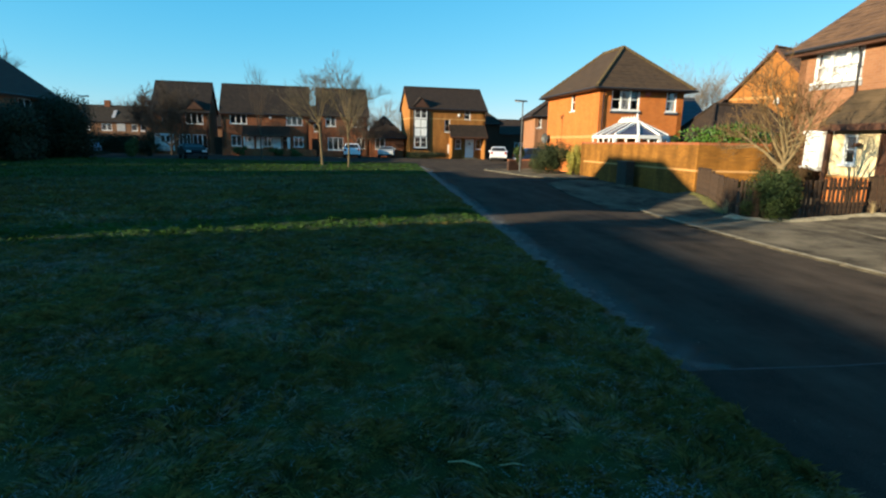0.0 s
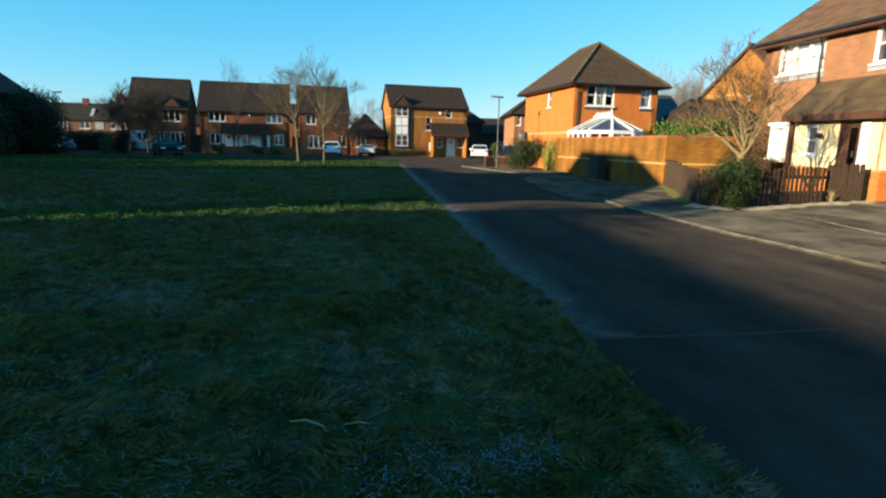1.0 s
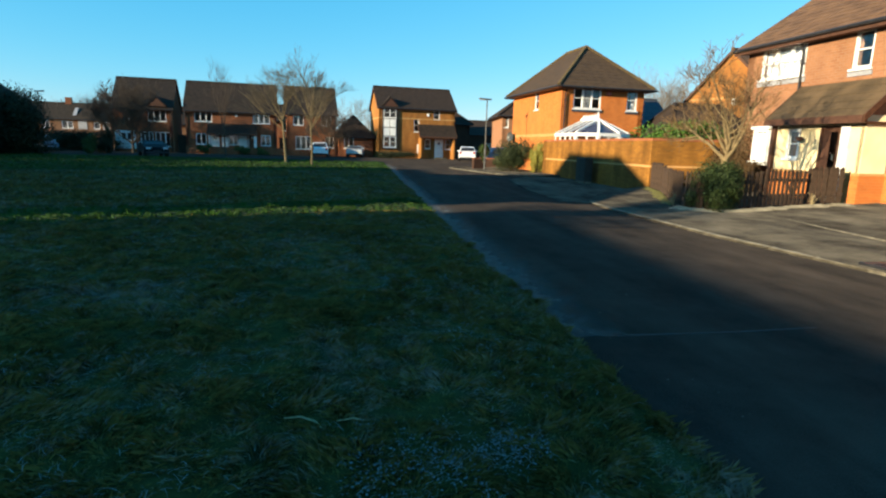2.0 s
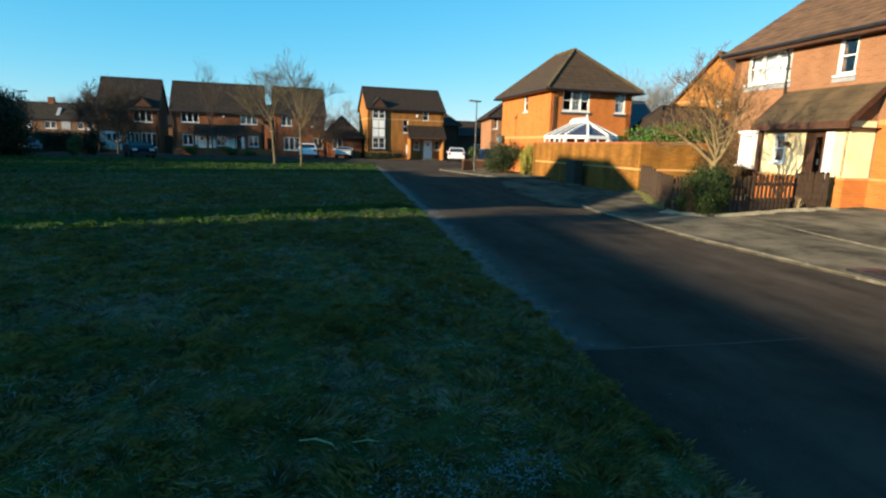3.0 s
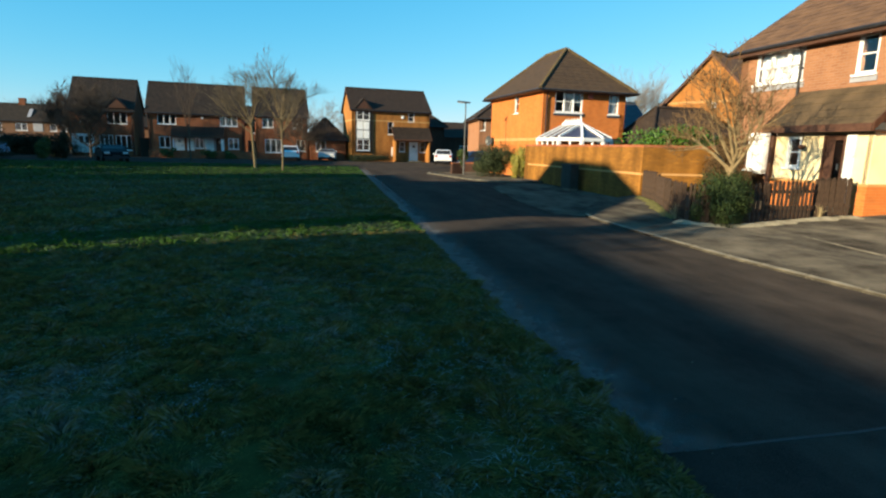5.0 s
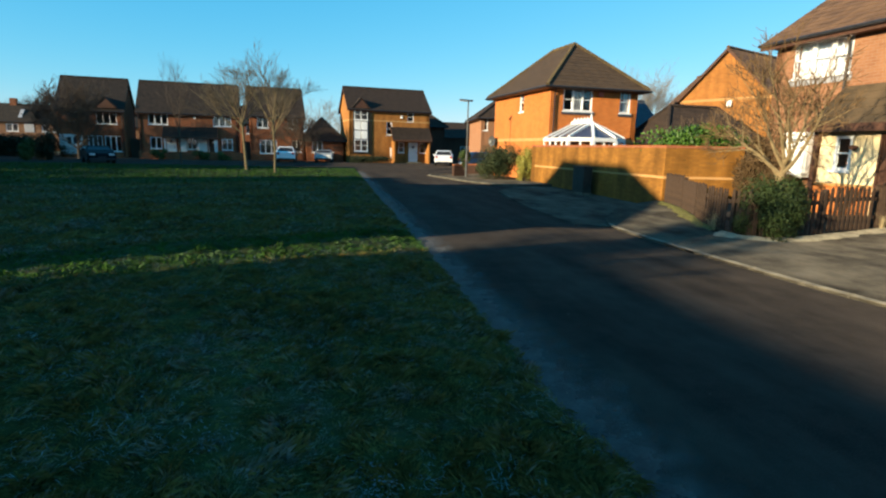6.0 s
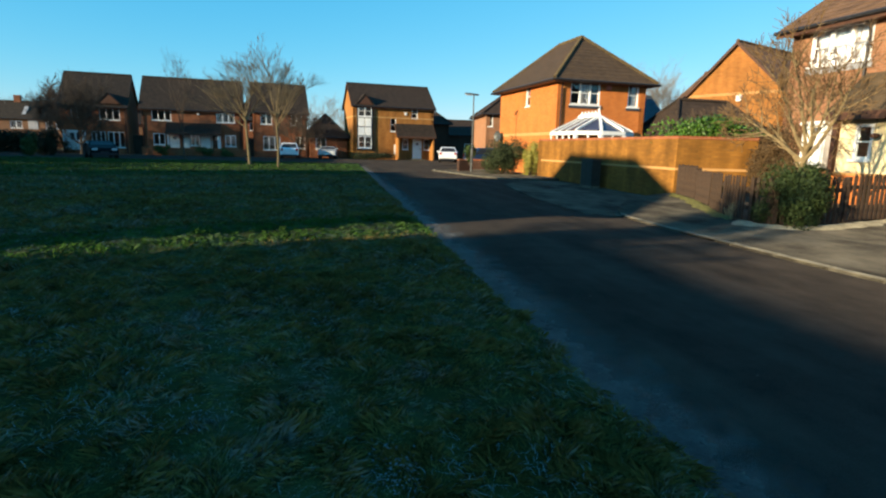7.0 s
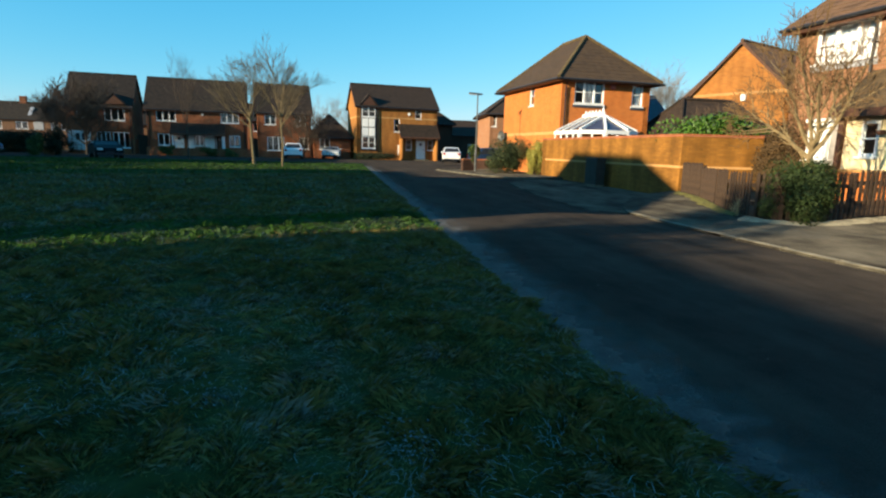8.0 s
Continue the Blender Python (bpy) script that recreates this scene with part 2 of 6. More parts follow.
def grit_material(name):
    """Grit and rime dusted along the road's edge, thinning out raggedly over the asphalt."""
    m = material(name, (0.034, 0.032, 0.030), (0.092, 0.088, 0.083), 5.0, 0.95, 0.8, 60, dist=0.01)
    nt, b = m.node_tree, m.node_tree.nodes["Principled BSDF"]
    co = nt.nodes.new("ShaderNodeTexCoord")
    xyz = nt.nodes.new("ShaderNodeSeparateXYZ")
    nt.links.new(co.outputs["Object"], xyz.inputs[0])
    rag = nt.nodes.new("ShaderNodeTexNoise")
    rag.inputs["Scale"].default_value, rag.inputs["Detail"].default_value = 3.5, 10
    rag.inputs["Roughness"].default_value = 0.7
    nt.links.new(co.outputs["Object"], rag.inputs["Vector"])
    fade = nt.nodes.new("ShaderNodeMapRange")
    fade.inputs["From Min"].default_value, fade.inputs["From Max"].default_value = 0.1, 1.0
    fade.inputs["To Min"].default_value, fade.inputs["To Max"].default_value = 0.42, -0.30
    nt.links.new(xyz.outputs["X"], fade.inputs["Value"])
    add = nt.nodes.new("ShaderNodeMath")
    nt.links.new(rag.outputs["Fac"], add.inputs[0])
    nt.links.new(fade.outputs[0], add.inputs[1])
    cut = nt.nodes.new("ShaderNodeMapRange")
    cut.inputs["From Min"].default_value, cut.inputs["From Max"].default_value = 0.42, 0.72
    cut.inputs["To Max"].default_value = 0.9
    nt.links.new(add.outputs[0], cut.inputs["Value"])
    nt.links.new(cut.outputs[0], b.inputs["Alpha"])
    return m


M["grit"] = grit_material("road_grit")
# sun and shade put into the grass: first set redder for shade, second sunlit
SHADE_GREEN = ((0.062, 0.050, 0.014), (0.138, 0.110, 0.032), (0.22, 0.182, 0.056))
SUNLIT_GREEN = ((0.017, 0.037, 0.006), (0.039, 0.088, 0.016), (0.070, 0.146, 0.030))
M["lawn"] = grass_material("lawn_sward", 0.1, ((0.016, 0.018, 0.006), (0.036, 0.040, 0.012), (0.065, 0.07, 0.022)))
M["blades"] = grass_material("grass_blades", 0.7, SHADE_GREEN)
M["rime_blade"] = material("rimed_blade", (0.06, 0.08, 0.05), (0.155, 0.185, 0.175), 2.5, 0.7, 0.2, 30, island=0.4)
M["blades_sunlit"] = grass_material("sunlit_grass_blades", 0.25, SUNLIT_GREEN)
M["frost_leaf"] = material("rimed_leaf", (0.025, 0.035, 0.02), (0.105, 0.125, 0.122), 5.0, 0.7, 0.2, 40, island=0.5)
M["far_ground"] = material("far_ground", (0.04, 0.05, 0.02), (0.09, 0.09, 0.04), 0.3, 0.95, 0.5, 6)
M["glass"] = glass_material("window_glass")
M["dark_glass"] = glass_material("tinted_glass", (0.35, 0.4, 0.45))
M["roof_glass"] = material("polycarbonate_sheet", (0.035, 0.035, 0.055), (0.07, 0.065, 0.09), 2.0, 0.2, 0.05, 40, spec=0.5)
M["room"] = material("room_plaster", (0.10, 0.09, 0.08), (0.16, 0.15, 0.13), 2.0, 0.9, 0.1, 50)
M["curtain"] = material("curtain_cloth", (0.30, 0.30, 0.31), (0.48, 0.48, 0.48), 6.0, 0.9, 0.2, 90)
M["metal"] = material("galvanised_steel", (0.07, 0.075, 0.075), (0.14, 0.145, 0.14), 5.0, 0.5, 0.2, 60, metal=0.6)
M["lead"] = material("lead_flashing", (0.25, 0.25, 0.26), (0.36, 0.36, 0.37), 5.0, 0.6, 0.2, 60)
M["bark"] = material("bark", (0.13, 0.098, 0.05), (0.30, 0.22, 0.11), 7.0, 0.9, 0.8, 45, dist=0.02)
M["bark_dark"] = material("bark_dark", (0.05, 0.035, 0.025), (0.13, 0.09, 0.06), 7.0, 0.9, 0.8, 45, dist=0.02)
M["twig"] = material("twigs", (0.07, 0.054, 0.034), (0.16, 0.125, 0.078), 5.0, 0.9, 0.3, 40)
M["twig_brown"] = material("twigs_brown", (0.085, 0.05, 0.022), (0.19, 0.115, 0.05), 5.0, 0.9, 0.3, 40)
M["twig_dark"] = material("twigs_dark", (0.05, 0.035, 0.025), (0.11, 0.075, 0.05), 5.0, 0.9, 0.3, 40)
M["twig_grey"] = material("twigs_grey", (0.15, 0.13, 0.115), (0.25, 0.22, 0.19), 5.0, 0.9, 0.3, 40)
M["leaf_green"] = material("laurel_leaf", (0.015, 0.042, 0.005), (0.068, 0.145, 0.016), 3.0, 0.5, 0.1, 30, island=0.5)
M["leaf_dark"] = material("conifer_leaf", (0.006, 0.011, 0.005), (0.020, 0.029, 0.010), 3.0, 0.7, 0.1, 30, island=0.5)
M["leaf_bush"] = material("bush_leaf", (0.018, 0.036, 0.008), (0.056, 0.088, 0.018), 3.0, 0.7, 0.1, 30, island=0.5)
M["leaf_privet"] = material("privet_leaf", (0.011, 0.022, 0.005), (0.035, 0.055, 0.011), 3.0, 0.7, 0.1, 30, island=0.5)
M["leaf_hedge"] = material("dull_hedge_leaf", (0.010, 0.019, 0.006), (0.036, 0.048, 0.013), 3.0, 0.7, 0.1, 30, island=0.5)
M["leaf_brown"] = material("withered_beech_leaf", (0.038, 0.023, 0.009), (0.095, 0.056, 0.022), 3.0, 0.8, 0.1, 30, island=0.5)
M["leaf_yellow"] = material("golden_leaf", (0.13, 0.13, 0.025), (0.30, 0.27, 0.05), 3.0, 0.6, 0.1, 30, island=0.5)
M["rubber"] = material("rubber", (0.012, 0.012, 0.012), (0.025, 0.025, 0.025), 8.0, 0.9, 0.2, 60)
M["alloy"] = material("alloy_rim", (0.35, 0.35, 0.36), (0.5, 0.5, 0.51), 8.0, 0.35, 0.05, 60, metal=0.8)
M["paint_white"] = material("white_car_paint", (0.70, 0.71, 0.72), (0.78, 0.79, 0.80), 3.0, 0.25, 0.02, 40, spec=0.6)
# white car's half shade put into its paint as an even grey
M["paint_white_shaded"] = material("shaded_white_car_paint", (0.34, 0.35, 0.34), (0.44, 0.45, 0.44), 3.0, 0.3, 0.02, 40, spec=0.5)
M["paint_dark"] = material("dark_car_paint", (0.005, 0.005, 0.006), (0.009, 0.009, 0.010), 3.0, 0.6, 0.02, 40, spec=0.08)
M["paint_navy"] = material("navy_car_paint", (0.012, 0.03, 0.07), (0.02, 0.045, 0.10), 3.0, 0.3, 0.02, 40, spec=0.5)
M["paint_blue"] = material("blue_car_paint", (0.24, 0.40, 0.56), (0.30, 0.47, 0.62), 3.0, 0.25, 0.02, 40, spec=0.6)
M["lamp_lens"] = material("lamp_lens", (0.5, 0.5, 0.5), (0.65, 0.65, 0.65), 8.0, 0.15, 0.02, 40)
M["red_lens"] = material("red_lens", (0.30, 0.015, 0.01), (0.42, 0.03, 0.02), 8.0, 0.2, 0.02, 40)
M["alarm_red"] = material("alarm_box_red", (0.42, 0.09, 0.05), (0.55, 0.13, 0.08), 8.0, 0.4, 0.05, 40)
M["dark_green"] = material("green_cabinet_paint", (0.022, 0.024, 0.02), (0.04, 0.042, 0.036), 5.0, 0.6, 0.2, 60)
M["seam"] = material("asphalt_seam", (0.026, 0.025, 0.024), (0.05, 0.047, 0.044), 6.0, 0.95, 0.5, 60)
M["straw"] = material("dry_straw", (0.25, 0.19, 0.09), (0.42, 0.34, 0.19), 8.0, 0.9, 0.2, 60)


# ---- mesh helpers ----
def part(name, bm, mat, parent=None, label="", m=None):
    """Links a bmesh as one mesh object, under a thing or a part."""
    me = bpy.data.meshes.new(name)
    bm.normal_update()
    bm.to_mesh(me)
    bm.free()
    me.materials.append(M[mat])
    ob = new(name, me)
    if parent is not None:
        ob.parent = parent
    if m is not None:
        ob.matrix_basis = m
    if label:
        ob["label"] = label
    return ob


def empty(name, m, label, category, group="", kind=""):
    ob = new(name)
    ob.matrix_basis = m
    ob.empty_display_size = 0.2
    return tagged(ob, label, category, group, kind)


def box(bm, x0, x1, y0, y1, z0, z1, m=None, bevel=0.0):
    r = bmesh.ops.create_cube(bm, size=1.0)
    vs = r["verts"]
    for v in vs:
        v.co = Vector(((x0 + x1) / 2 + v.co.x * (x1 - x0), (y0 + y1) / 2 + v.co.y * (y1 - y0), (z0 + z1) / 2 + v.co.z * (z1 - z0)))
    if bevel:
        es = list({e for v in vs for e in v.link_edges})
        out = bmesh.ops.bevel(bm, geom=es, offset=bevel, segments=1, affect="EDGES")
        vs = list(set(out["verts"]) | {v for v in vs if v.is_valid})
    if m is not None:
        for v in vs:
            v.co = m @ v.co
    return vs


def boxes(*specs, bevel=0.0):
    bm = bmesh.new()
    for s in specs:
        box(bm, *s, bevel=bevel)
    return bm


def tube(bm, pts, radii, n=6, cap=True):
    """A round limb through points, with a radius at each."""
    rings = []
    for i, p in enumerate(pts):
        p = Vector(p)
        d = Vector(pts[min(i + 1, len(pts) - 1)]) - Vector(pts[max(i - 1, 0)])
        d.normalize()
        a = d.orthogonal().normalized() if abs(d.z) > 0.95 else d.cross(Vector((0, 0, 1))).normalized()
        b = d.cross(a)
        rings.append([bm.verts.new(p + (a * math.cos(2 * math.pi * k / n) + b * math.sin(2 * math.pi * k / n)) * radii[i]) for k in range(n)])
    for r, s in zip(rings, rings[1:]):
        for k in range(n):
            bm.faces.new((r[k], r[(k + 1) % n], s[(k + 1) % n], s[k]))
    if cap:
        bm.faces.new(rings[0])
        bm.faces.new(rings[-1][::-1])
    return bm


def prism(bm, poly, x0, x1):
    """A polygon of (y, z) points drawn out along x."""
    a = [bm.verts.new((x0, y, z)) for y, z in poly]
    b = [bm.verts.new((x1, y, z)) for y, z in poly]
    bm.faces.new(a)
    bm.faces.new(b[::-1])
    for i in range(len(poly)):
        j = (i + 1) % len(poly)
        bm.faces.new((a[j], a[i], b[i], b[j]))


def slab(bm, corners, thick):
    """A flat polygon (counter-clockwise from above) with a thickness below it."""
    n = (Vector(corners[1]) - Vector(corners[0])).cross(Vector(corners[2]) - Vector(corners[1])).normalized()
    top = [bm.verts.new(c) for c in corners]
    low = [bm.verts.new(Vector(c) - n * thick) for c in corners]
    bm.faces.new(top)
    bm.faces.new(low[::-1])
    for i in range(len(top)):
        j = (i + 1) % len(top)
        bm.faces.new((top[j], top[i], low[i], low[j]))


def mesh_from(name, verts, faces, mat):
    me = bpy.data.meshes.new(name)
    me.from_pydata(verts, [], faces)
    me.materials.append(M[mat])
    return new(name, me)


# ---- walls, windows, roofs ----
def wall_mesh(w, h, holes, thick=0.3, gable=None):
    """An upright wall with openings through it: x along it, y inwards. gable: (x of its peak, height of the peak)."""
    bm = bmesh.new()
    xs = sorted({0, w, *[v for q in holes for v in q[0:2]]})
    zs = sorted({0, h, *[v for q in holes for v in q[2:4]]})
    def solid(i, k):
        if not (0 <= i < len(xs) - 1 and 0 <= k < len(zs) - 1):
            return False
        cx, cz = (xs[i] + xs[i + 1]) / 2, (zs[k] + zs[k + 1]) / 2
        return not any(a < cx < b and c < cz < d for a, b, c, d in holes)
    def quad(*ps):
        bm.faces.new([bm.verts.new(p) for p in ps])
    for i in range(len(xs) - 1):
        for k in range(len(zs) - 1):
            if not solid(i, k):
                continue
            a, b, c, d = xs[i], xs[i + 1], zs[k], zs[k + 1]
            quad((a, 0, c), (b, 0, c), (b, 0, d), (a, 0, d))
            quad((b, thick, c), (a, thick, c), (a, thick, d), (b, thick, d))
            if not solid(i - 1, k):
                quad((a, thick, c), (a, 0, c), (a, 0, d), (a, thick, d))
            if not solid(i + 1, k):
                quad((b, 0, c), (b, thick, c), (b, thick, d), (b, 0, d))
            if not solid(i, k - 1):
                quad((a, thick, c), (b, thick, c), (b, 0, c), (a, 0, c))
            if not solid(i, k + 1) and not (gable and k == len(zs) - 2):
                quad((a, 0, d), (b, 0, d), (b, thick, d), (a, thick, d))
    if gable:
        gx, gz = gable
        quad((0, 0, h), (w, 0, h), (gx, 0, gz))
        quad((w, thick, h), (0, thick, h), (gx, thick, gz))
    bmesh.ops.remove_doubles(bm, verts=bm.verts, dist=0.0005)
    return bm


def window(parent, m, w, h, lights=2, bars=1, sill="white", frame_mat="white", depth=0.09, name="window"):
    """A casement window in the opening at m (x right, y in, z up): frame, mullions, bars, panes, sill."""
    t = 0.07
    y0 = 0.03
    gaps = []
    for i in range(lights):
        a = t if i == 0 else w * i / lights + 0.045
        b = w - t if i == lights - 1 else w * (i + 1) / lights - 0.045
        for k in range(bars + 1):
            c = t if k == 0 else h * k / (bars + 1) + 0.018
            e = h - t if k == bars else h * (k + 1) / (bars + 1) - 0.018
            gaps.append((a, b, c, e))
    bm = wall_mesh(w, h, gaps, 0.07)
    bmesh.ops.translate(bm, verts=bm.verts, vec=(0, y0, 0))
    win = part(name, bm, frame_mat, parent, m=m)
    for i in range(lights):
        a, b = w * i / lights + 0.02, w * (i + 1) / lights - 0.02
        p = part("pane", boxes((a, b, y0 + 0.028, y0 + 0.036, 0.04, h - 0.04)), "glass", win)
        p.visible_shadow = False
    if sill:
        part("sill", boxes((-0.05, w + 0.05, -0.06, 0.1, -0.06, -0.002)), sill, win)
    return win


def door(parent, m, w, h, mat="white", glazed=True):
    bm = bmesh.new()
    t = 0.06
    box(bm, 0, t, 0.02, 0.12, 0, h)
    box(bm, w - t, w, 0.02, 0.12, 0, h)
    box(bm, t, w - t, 0.02, 0.12, h - t, h)
    d = part("door", bm, "white", parent, m=m)
    bm = bmesh.new()
    box(bm, t + 0.004, w - t - 0.004, 0.05, 0.1, 0.02, h - t - 0.004)
    for z0, z1 in ((0.2, 0.85), (1.0, h - 0.25)):
        for x0, x1 in ((t + 0.1, w / 2 - 0.04), (w / 2 + 0.04, w - t - 0.1)):
            box(bm, x0, x1, 0.042, 0.052, z0, z1, bevel=0.004)
    part("door_leaf", bm, mat, d)
    if glazed:
        part("door_light", boxes((w / 2 - 0.14, w / 2 + 0.14, 0.032, 0.04, h - 0.62, h - 0.34)), "dark_glass", d)
    part("handle", boxes((w - t - 0.13, w - t - 0.09, 0.0, 0.045, 0.98, 1.14)), "metal", d)
    return d


def courses(bm, w, y0, z0, y1, z1, course=0.3, lap=0.012, flip=False):
    """One slope of tiles, in overlapping courses from the eaves (y0, z0) to the ridge (y1, z1), drawn along x from 0 to w."""
    run = math.hypot(y1 - y0, z1 - z0)
    n = max(3, int(run / course))
    dy, dz = (y1 - y0) / n, (z1 - z0) / n
    up = Vector((0, -(z1 - z0) / run, (y1 - y0) / run)) * (1 if y1 > y0 else -1)
    if y1 < y0:
        up = Vector((0, (z1 - z0) / run, -(y1 - y0) / run))
    top = []
    for i in range(n):
        ya, za, yb, zb = y0 + dy * i, z0 + dz * i, y0 + dy * (i + 1), z0 + dz * (i + 1)
        top += [(ya + up.y * 2 * lap, za + up.z * 2 * lap), (yb + up.y * lap, zb + up.z * lap)]
    poly = [(y0, z0)] + top + [(y1, z1)]
    bot = len(poly) - 1
    xa, xb = w
    a = [bm.verts.new((xa, y, z)) for y, z in poly]
    b = [bm.verts.new((xb, y, z)) for y, z in poly]
    for i in range(len(poly)):
        j = (i + 1) % len(poly)
        bm.faces.new((a[i], b[i], b[j], a[j]) if y1 > y0 else (a[j], b[j], b[i], a[i]))
    for r in (a, b):
        for i in range(1, len(r) - 2):
            bm.faces.new((r[i], r[i + 1], r[-1] if i > len(r) // 2 else r[0]))


def ridge_run(roof, a, b, mat):
    """Half-round ridge tiles end to end, each with a collar."""
    n = max(3, int((b - a).length / 0.45))
    pts, rad = [], []
    for i in range(n):
        pts += [a.lerp(b, (i + 0.02) / n), a.lerp(b, (i + 0.9) / n), a.lerp(b, (i + 0.92) / n)]
        rad += [0.10, 0.10, 0.115]
    part("ridge_tiles", tube(bmesh.new(), pts, rad, 8), mat, roof)


def gable_roof(parent, w, d, eaves, ridge, mat, over=0.3, side=0.2, fascia="brown_wood", chimney=None):
    """A roof with its ridge along x over a body w by d, eaves overhanging by over and verges by side."""
    k = (ridge - eaves) / (d / 2)
    ze = eaves - over * k
    bm = bmesh.new()
    courses(bm, (-side, w + side), -over, ze + 0.02, d / 2, ridge + 0.02)
    courses(bm, (-side, w + side), d + over, ze + 0.02, d / 2, ridge + 0.02)
    roof = part("roof", bm, mat, parent)
    ridge_run(roof, Vector((-side, d / 2, ridge + 0.035)), Vector((w + side, d / 2, ridge + 0.035)), mat)
    for y, s in ((-over, -1), (d + over, 1)):
        part("fascia", boxes((-side, w + side, min(y, y + s * 0.025), max(y, y + s * 0.025), ze - 0.17, ze + 0.01)), fascia, roof)
    for y in (-over - 0.08, d + over + 0.08):
        part("gutter", tube(bmesh.new(), [(-side, y, ze - 0.03), (w + side, y, ze - 0.03)], [0.055, 0.055], 8), "black", roof)
    for x in (-side, w + side):
        for y in (-over, d + over):
            a, b = (y, ze), (d / 2, ridge)
            poly = [(a[0], a[1] - 0.17), (b[0], b[1] - 0.17), (b[0], b[1] + 0.015), (a[0], a[1] + 0.015)]
            if y > d / 2:
                poly = poly[::-1]
            bm = bmesh.new()
            prism(bm, poly, x - 0.015 if x < 0 else x - 0.012, x + 0.012 if x < 0 else x + 0.015)
            part("bargeboard", bm, fascia, roof)
    part("soffit", boxes((0, w, -over, 0.0, ze - 0.16, ze - 0.14)), fascia, roof)
    part("soffit", boxes((0, w, d, d + over, ze - 0.16, ze - 0.14)), fascia, roof)
    return roof


def hip_roof(parent, w, d, eaves, ridge, mat, over=0.4, run=None, fascia="brown_wood", run2=None, hips_of=None):
    """A hipped roof; run: how far the hips come in from the ends (half the depth by default). The ridge lies along the longer side."""
    along_y = d > w
    half = (w if along_y else d) / 2
    run = half if run is None else run
    run2 = run if run2 is None else run2
    k = (ridge - eaves) / half
    ze = eaves - over * k
    a, b, c, e = Vector((-over, -over, ze)), Vector((w + over, -over, ze)), Vector((w + over, d + over, ze)), Vector((-over, d + over, ze))
    if along_y:
        p, q = Vector((w / 2, run, ridge)), Vector((w / 2, d - run2, ridge))
        sides = [(a, b, p), (b, c, q, p), (c, e, q), (e, a, p, q)]
        hips = [(a, p), (b, p), (c, q), (e, q), (p, q)]
    else:
        p, q = Vector((run, d / 2, ridge)), Vector((w - run2, d / 2, ridge))
        sides = [(a, b, q, p), (b, c, q), (c, e, p, q), (e, a, p)]
        hips = [(a, p), (e, p), (b, q), (c, q), (p, q)]
    bm = bmesh.new()
    for s in sides:
        # tile courses: each a strip across the slope, a little proud at its lower edge
        lo0, lo1 = s[0], s[1]
        hi0, hi1 = s[-1], (s[2] if len(s) == 4 else s[-1])
        n = max(4, int((hi0 - (lo0 + lo1) / 2).length / 0.3))
        nor = (lo1 - lo0).cross(hi0 - lo0).normalized()
        for i in range(n):
            u, v = i / n, (i + 1) / n
            c0, c1 = lo0.lerp(hi0, u) + nor * 0.032, lo1.lerp(hi1, u) + nor * 0.032
            d0, d1 = lo0.lerp(hi0, v) + nor * 0.02, lo1.lerp(hi1, v) + nor * 0.02
            off = 0.0 if i == 0 else 0.02
            e0, e1 = lo0.lerp(hi0, u) + nor * off, lo1.lerp(hi1, u) + nor * off
            bm.faces.new([bm.verts.new(x) for x in (e0, e1, c1, c0)])
            if (d1 - d0).length > 1e-4:
                bm.faces.new([bm.verts.new(x) for x in (c0, c1, d1, d0)])
            else:
                bm.faces.new([bm.verts.new(x) for x in (c0, c1, d0)])
        bm.faces.new([bm.verts.new(x) for x in s][::-1])
    bmesh.ops.remove_doubles(bm, verts=bm.verts, dist=0.002)
    roof = part("roof", bm, mat, parent)
    for u, v in hips:
        ridge_run(roof, u + Vector((0, 0, 0.045)), v + Vector((0, 0, 0.045)), hips_of or mat)
    for x0, x1, y0, y1 in ((-over, w + over, -over - 0.025, -over), (-over, w + over, d + over, d + over + 0.025), (-over - 0.025, -over, -over, d + over), (w + over, w + over + 0.025, -over, d + over)):
        part("fascia", boxes((x0, x1, y0, y1, ze - 0.11, ze + 0.01)), fascia, roof)
    o = over + 0.085
    ring = [(-o, -o), (w + o, -o), (w + o, d + o), (-o, d + o), (-o, -o)]
    for g, h in zip(ring, ring[1:]):
        part("gutter", tube(bmesh.new(), [(*g, ze - 0.03), (*h, ze - 0.03)], [0.055, 0.055], 8), "black", roof)
    part("soffit", boxes((-over, w + over, -over, d + over, ze - 0.11, ze - 0.085)), fascia, roof)
    return roof


def downpipe(parent, x, y, z0, z1):
    bm = bmesh.new()
    tube(bm, [(x, y, z0), (x, y, z1 - 0.25), (x, y - 0.12, z1)], [0.038] * 3, 8)
    for z in (z0 + 0.5, (z0 + z1) / 2, z1 - 0.6):
        box(bm, x - 0.055, x + 0.055, y - 0.045, y + 0.06, z - 0.02, z + 0.02)
    return part("downpipe", bm, "black", parent)


